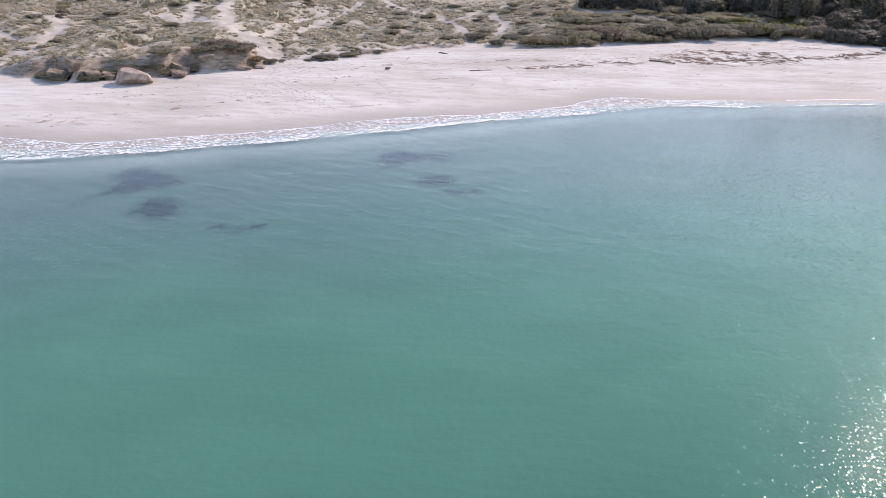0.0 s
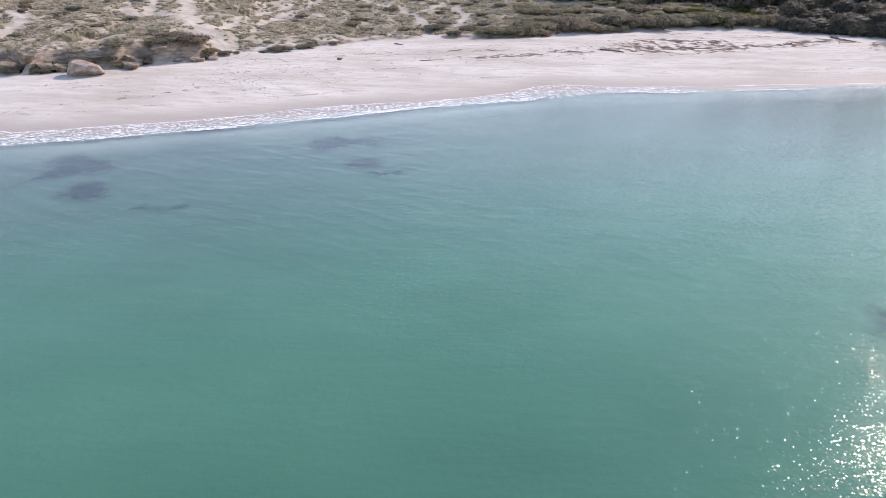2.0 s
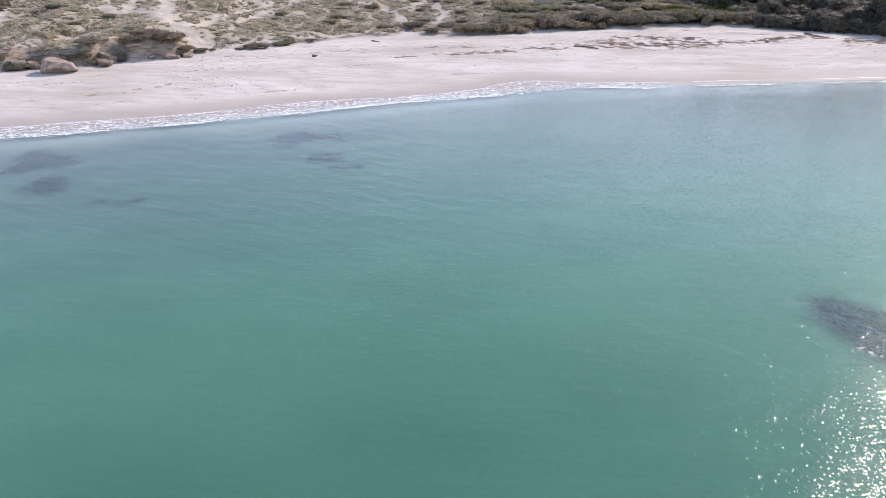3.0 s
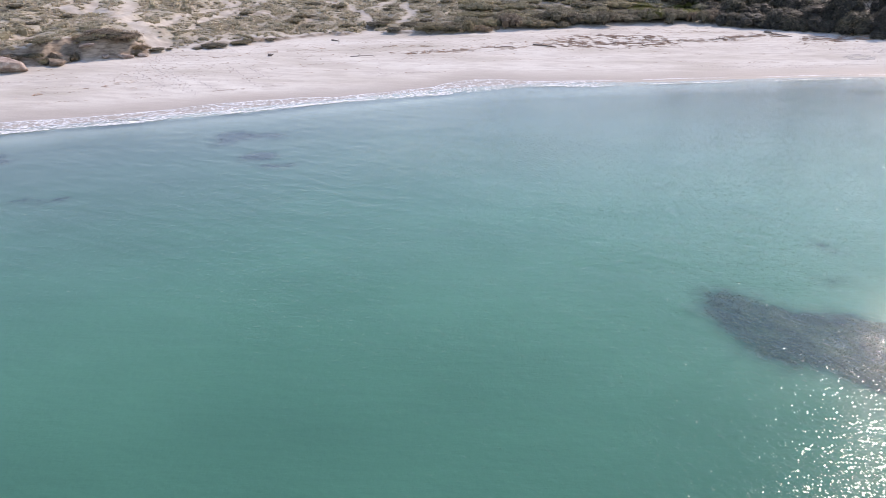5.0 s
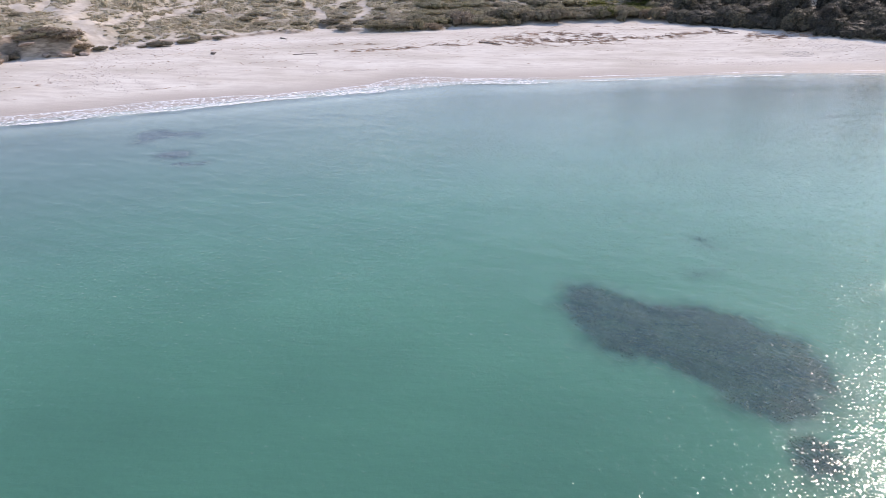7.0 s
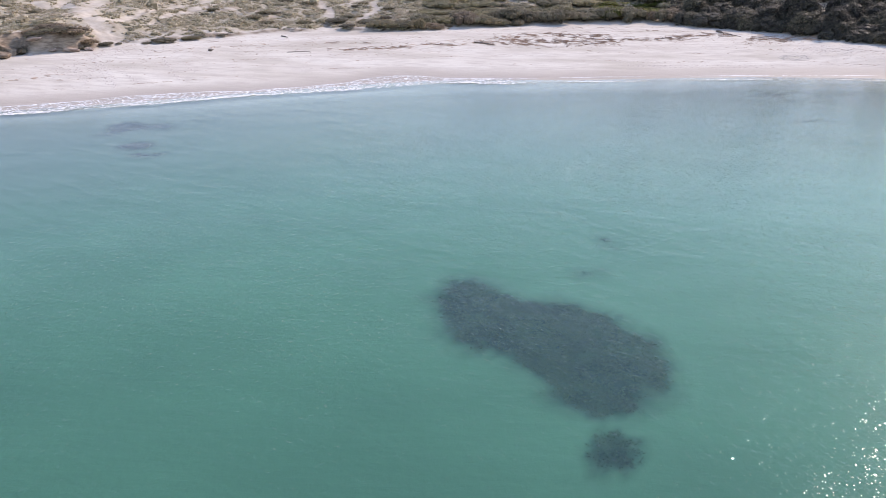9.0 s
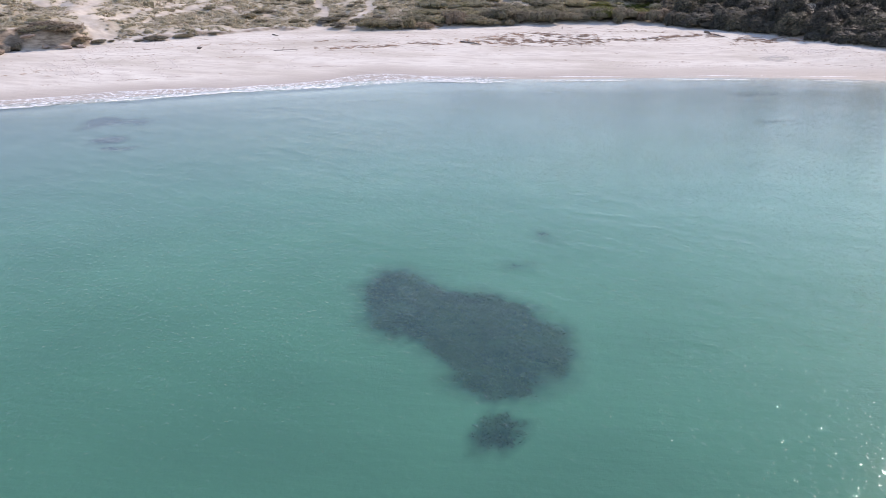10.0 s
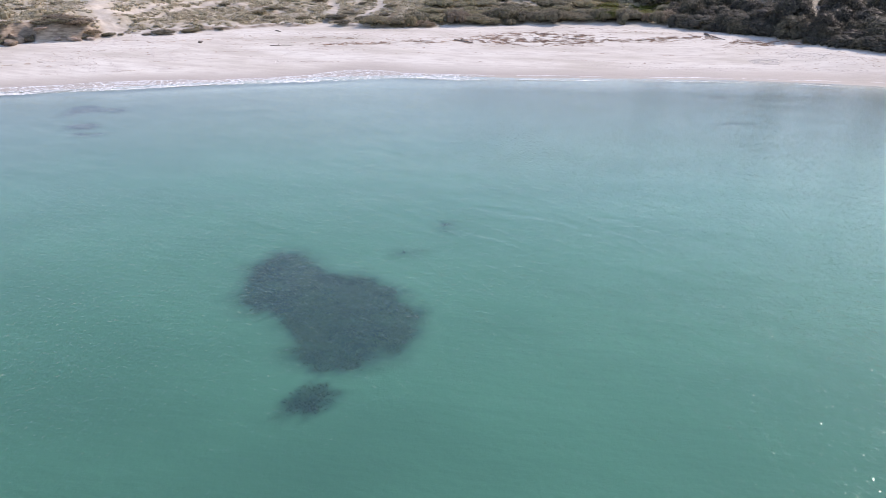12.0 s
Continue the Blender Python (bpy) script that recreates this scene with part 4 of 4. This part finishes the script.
def make_wrack():
    """Brown strips and twigs left by the sea, lying along old tide lines."""
    rng = np.random.default_rng(91)
    spots = []
    for wide, line in WRACK_LINES:
        for (ax, ay), (bx, by) in zip(line, line[1:]):
            long = math.hypot(bx - ax, by - ay)
            for k in range(int(long * (7 * min(1, wide / .6) + 75 * max(0, wide - .6)))):
                t, off = rng.random(), rng.normal(0, 0.75) * wide
                wobble = 0.9 * (value_noise(np.array(ax + t * 5.1), np.array(ay), 301) - .5) * (wide + .5)
                x = ax + (bx - ax) * t - (by - ay) / long * (off + wobble)
                y = ay + (by - ay) * t + (bx - ax) / long * (off + wobble)
                if abs(fbm(np.array(x / 1.5), np.array(y / 1.1), 303, 3) - .5) < 0.085:
                    spots.append((x, y, math.atan2(by - ay, bx - ax) + rng.normal(0, .75), rng.uniform(.2, 1.1)))
    for k in range(2200):  # thin broken lines of crumbs along the slope of the beach
        x = rng.uniform(-64, 72)
        low, high = float(shore_y(np.array(x))), float(back_y(np.array(x)))
        u = (.22, .34, .45, .58, .66, .78, .9)[k % 7] + .07 * (float(value_noise(np.array(x / 9.0), np.array(k % 7 + .5), 311)) - .5)
        if float(value_noise(np.array(x / 2.5), np.array(k % 7 + .5), 313)) > .5:
            spots.append((x, low + (high - low) * u + rng.normal(0, .18), rng.normal(.2, .4), rng.uniform(.05, .34)))
    for k in range(2600):  # crumbs strewn over the upper beach
        x = rng.uniform(-45, 70)
        low, high = float(shore_y(np.array(x))), float(back_y(np.array(x)))
        spots.append((x, low + (high - low) * rng.uniform(.4, .99), rng.uniform(-.6, .6), rng.uniform(.05, .22)))
    a = np.array(spots)
    z = ground_z(a[:, 0], a[:, 1])
    c, s = np.cos(a[:, 2]) * a[:, 3] / 2, np.sin(a[:, 2]) * a[:, 3] / 2
    w = np.minimum(rng.uniform(.010, .026, len(a)), a[:, 3] * .10)
    px, py = -np.sin(a[:, 2]) * w, np.cos(a[:, 2]) * w
    lift = rng.uniform(0.005, 0.08, (2, len(a)))
    p0 = np.stack([a[:, 0] - c, a[:, 1] - s, z + lift[0]], 1)
    p1 = np.stack([a[:, 0] + c, a[:, 1] + s, z + lift[1]], 1)
    side = np.stack([px, py, 0 * px], 1)
    up = np.stack([0 * px, 0 * px, w * 1.3], 1)
    verts = np.stack([p0 - side, p0 + side, p0 + up, p1 - side, p1 + side, p1 + up], 1).reshape(-1, 3)
    faces = []
    base = np.arange(len(a)) * 6
    for q in ((0, 3, 4), (0, 4, 1), (1, 4, 5), (1, 5, 2), (2, 5, 3), (2, 3, 0)):
        faces.append(base[:, None] + np.array(q))
    data = mesh_from("dry_wrack", verts, np.concatenate(faces), WRACK)
    tagged(new("dry_wrack", data), "brown dry seagrass and twigs washed up on sand", "wrack", kind="stuff")


# trails of steps in the sand: points x, y
TRAILS = [
    [(-11.6, 93.2), (-3.3, 94.7)], [(-12.7, 100.7), (-12.0, 96.0), (-12.0, 90.6)], [(-42.3, 91.2), (-36.9, 84.4)], [(-41.4, 94.6), (-32.5, 81.1)],
    [(-38.6, 91.8), (-31.1, 80.2)], [(29.9, 101.9), (32.9, 98.5), (42.2, 98.4), (51.6, 98.7)], [(-8.3, 93.6), (-0.6, 95.2)], [(31.7, 99.1), (46.8, 99.8), (57.7, 100.0), (68.3, 98.5)],
    [(57.0, 109.7), (64.9, 105.5)], [(59.8, 111.9), (62.5, 104.7)], [(55.9, 112.1), (55.5, 106.2)], [(61.5, 109.4), (70.1, 103.9)], [(-39.9, 93.0), (-35.3, 80.9)],
    [(-35.7, 89.6), (-28.7, 82.2)], [(-29.2, 95.0), (-24.6, 88.5)], [(-32.2, 96.1), (-25.3, 84.8)], [(-43.0, 103.0), (-41.4, 94.6)]]


def make_footprints():
    rng = np.random.default_rng(93)
    verts, faces = [], []
    n = 9

    def dent(x, y, turn, long, wide):
        at = len(verts)
        z = float(ground_z(x, y))
        for ring, (grow, up) in enumerate(((1.35, -0.01), (1.0, 0.035), (0.6, 0.008))):
            for k in range(n):
                a = k / n * 6.283
                u, v = math.cos(a) * long * grow * rng.uniform(.9, 1.1), math.sin(a) * wide * grow * rng.uniform(.9, 1.1)
                verts.append((x + u * math.cos(turn) - v * math.sin(turn), y + u * math.sin(turn) + v * math.cos(turn), z + up * rng.uniform(.6, 1.2)))
        for ring in range(2):
            for k in range(n):
                a, b = at + ring * n + k, at + ring * n + (k + 1) % n
                faces.append((a, b, b + n)), faces.append((a, b + n, a + n))
        for k in range(1, n - 1):
            faces.append((at + 2 * n, at + 2 * n + k, at + 2 * n + k + 1))

    for line in TRAILS:
        side = 1
        for (ax, ay), (bx, by) in zip(line, line[1:]):
            long = math.hypot(bx - ax, by - ay)
            turn = math.atan2(by - ay, bx - ax)
            for k in range(int(long / 0.72)):
                t = k * 0.72 / long
                side = -side
                off = side * 0.11 + rng.normal(0, .05)
                dent(ax + (bx - ax) * t - math.sin(turn) * off, ay + (by - ay) * t + math.cos(turn) * off, turn + rng.normal(0, .15), rng.uniform(.14, .20), rng.uniform(.07, .11))
    for k in range(260):  # trodden places
        cx, cy, r = ((-38, 87, 6), (62, 107, 5), (-42, 101, 4), (-15, 113, 5))[k % 4]
        dent(cx + rng.normal(0, r * .6), cy + rng.normal(0, r * .6), rng.uniform(0, 6.28), rng.uniform(.10, .17), rng.uniform(.06, .10))
    data = mesh_from("footprints", verts, faces, TRODDEN, True)
    tagged(new("footprints", data), "trails of footprints pressed into soft sand", "footprints", kind="stuff")


def make_drawing():
    """Loops scratched into the sand: low ridges along a wandering line."""
    points = []
    for k in range(90):
        a = k * 0.23
        r = 1.25 + 0.55 * math.sin(k * .61)
        points.append((55.7 + math.cos(a) * r * 1.25, 104.0 + math.sin(a) * r * 1.0))
    v, f = tube([(x, y, float(ground_z(x, y)) - .015) for x, y in points], [0.055] * len(points), 5)
    tagged(new("sand_scratches", mesh_from("sand_scratches", v, f, TRODDEN, True)), "looped scratches drawn in smooth dry sand", "sand marks", kind="stuff")


# ---- under water ----
def weed_tuft(seed):
    """Short broad blades that lie over in the swell, about half a metre across."""
    rng = np.random.default_rng(seed)
    n = 16
    root = rng.normal(0, 0.26, (n, 2))
    turn = rng.uniform(0, 2 * np.pi, n)
    long, wide = rng.uniform(0.16, 0.36, n), rng.uniform(0.03, 0.06, n)
    along, across = np.stack([np.cos(turn), np.sin(turn)], 1), np.stack([-np.sin(turn), np.cos(turn)], 1)
    low, mid, top = rng.uniform(0, .05, n), rng.uniform(.10, .26, n), rng.uniform(.10, .34, n)
    a = np.column_stack([root, low])
    b = np.column_stack([root + along * (long * .55)[:, None] + across * wide[:, None], mid])
    c = np.column_stack([root + along * long[:, None], top])
    d = np.column_stack([root + along * (long * .55)[:, None] - across * wide[:, None], mid])
    f = (np.arange(n) * 4)[:, None, None] + np.array([[0, 1, 2], [0, 2, 3]])
    return np.stack([a, b, c, d], 1).reshape(-1, 3), f.reshape(-1, 3), np.zeros(2 * n)


def make_weed(outline, label, density=13.0, soft=1.0, seed=0):
    """A bed of seagrass inside an outline, thinning and shrinking towards its edge."""
    rng = np.random.default_rng(700 + seed)
    pts = np.array(outline)
    low, high = pts.min(0) - soft, pts.max(0) + soft
    apart = 1 / math.sqrt(density * 4.5)
    x, y = (m.ravel() for m in np.meshgrid(np.arange(low[0], high[0], apart), np.arange(low[1], high[1], apart)))
    n = len(x)
    x, y = x + rng.uniform(-.5, .5, n) * apart, y + rng.uniform(-.5, .5, n) * apart
    thick = step(-.45, .75 * soft, bed_depth(x, y, outline, seed))
    dense = seed not in (1, 2)
    bare = .15 if dense and density > 5 else .65
    keep = rng.random(n) < .95 * thick ** 1.4 * (1 - bare + bare * step(.40, .54, fbm(x / 1.9, y / 1.9, 421, 3)))
    keep &= thick > .06
    x, y, thick = x[keep], y[keep], thick[keep]
    spots = np.stack([x, y, ground_z(x, y) - 0.02, rng.uniform(.3, .62, len(x)) * (.1 + .9 * thick) * (.95 if dense and density > 5 else .45 + .55 * min(1, density / 12)), rng.uniform(.35, .75, len(x)), np.clip(rng.normal(0, .15, len(x)) + .7 * step(.47, .60, fbm(x / 2.6, y / 2.2, 411, 2)), 0, 1)], 1)
    return strew("seagrass_bed", WEED_CLUMPS, spots, DARK_WEED if dense else WEED, label, "seagrass", "", "seagrass beds on the sandy bottom")


TRODDEN = plain_material("trodden sand", [(0.3, (0.50, 0.445, 0.41)), (0.7, (0.64, 0.58, 0.54))], 2.0, 0.02)
WEED_CLUMPS = [weed_tuft(800 + k) for k in range(8)]
make_scrub()
make_shrubs()
make_trees()
make_rocks()
make_driftwood()
make_wrack()
make_footprints()
make_drawing()
for row in BEDS:
    make_weed(*row)
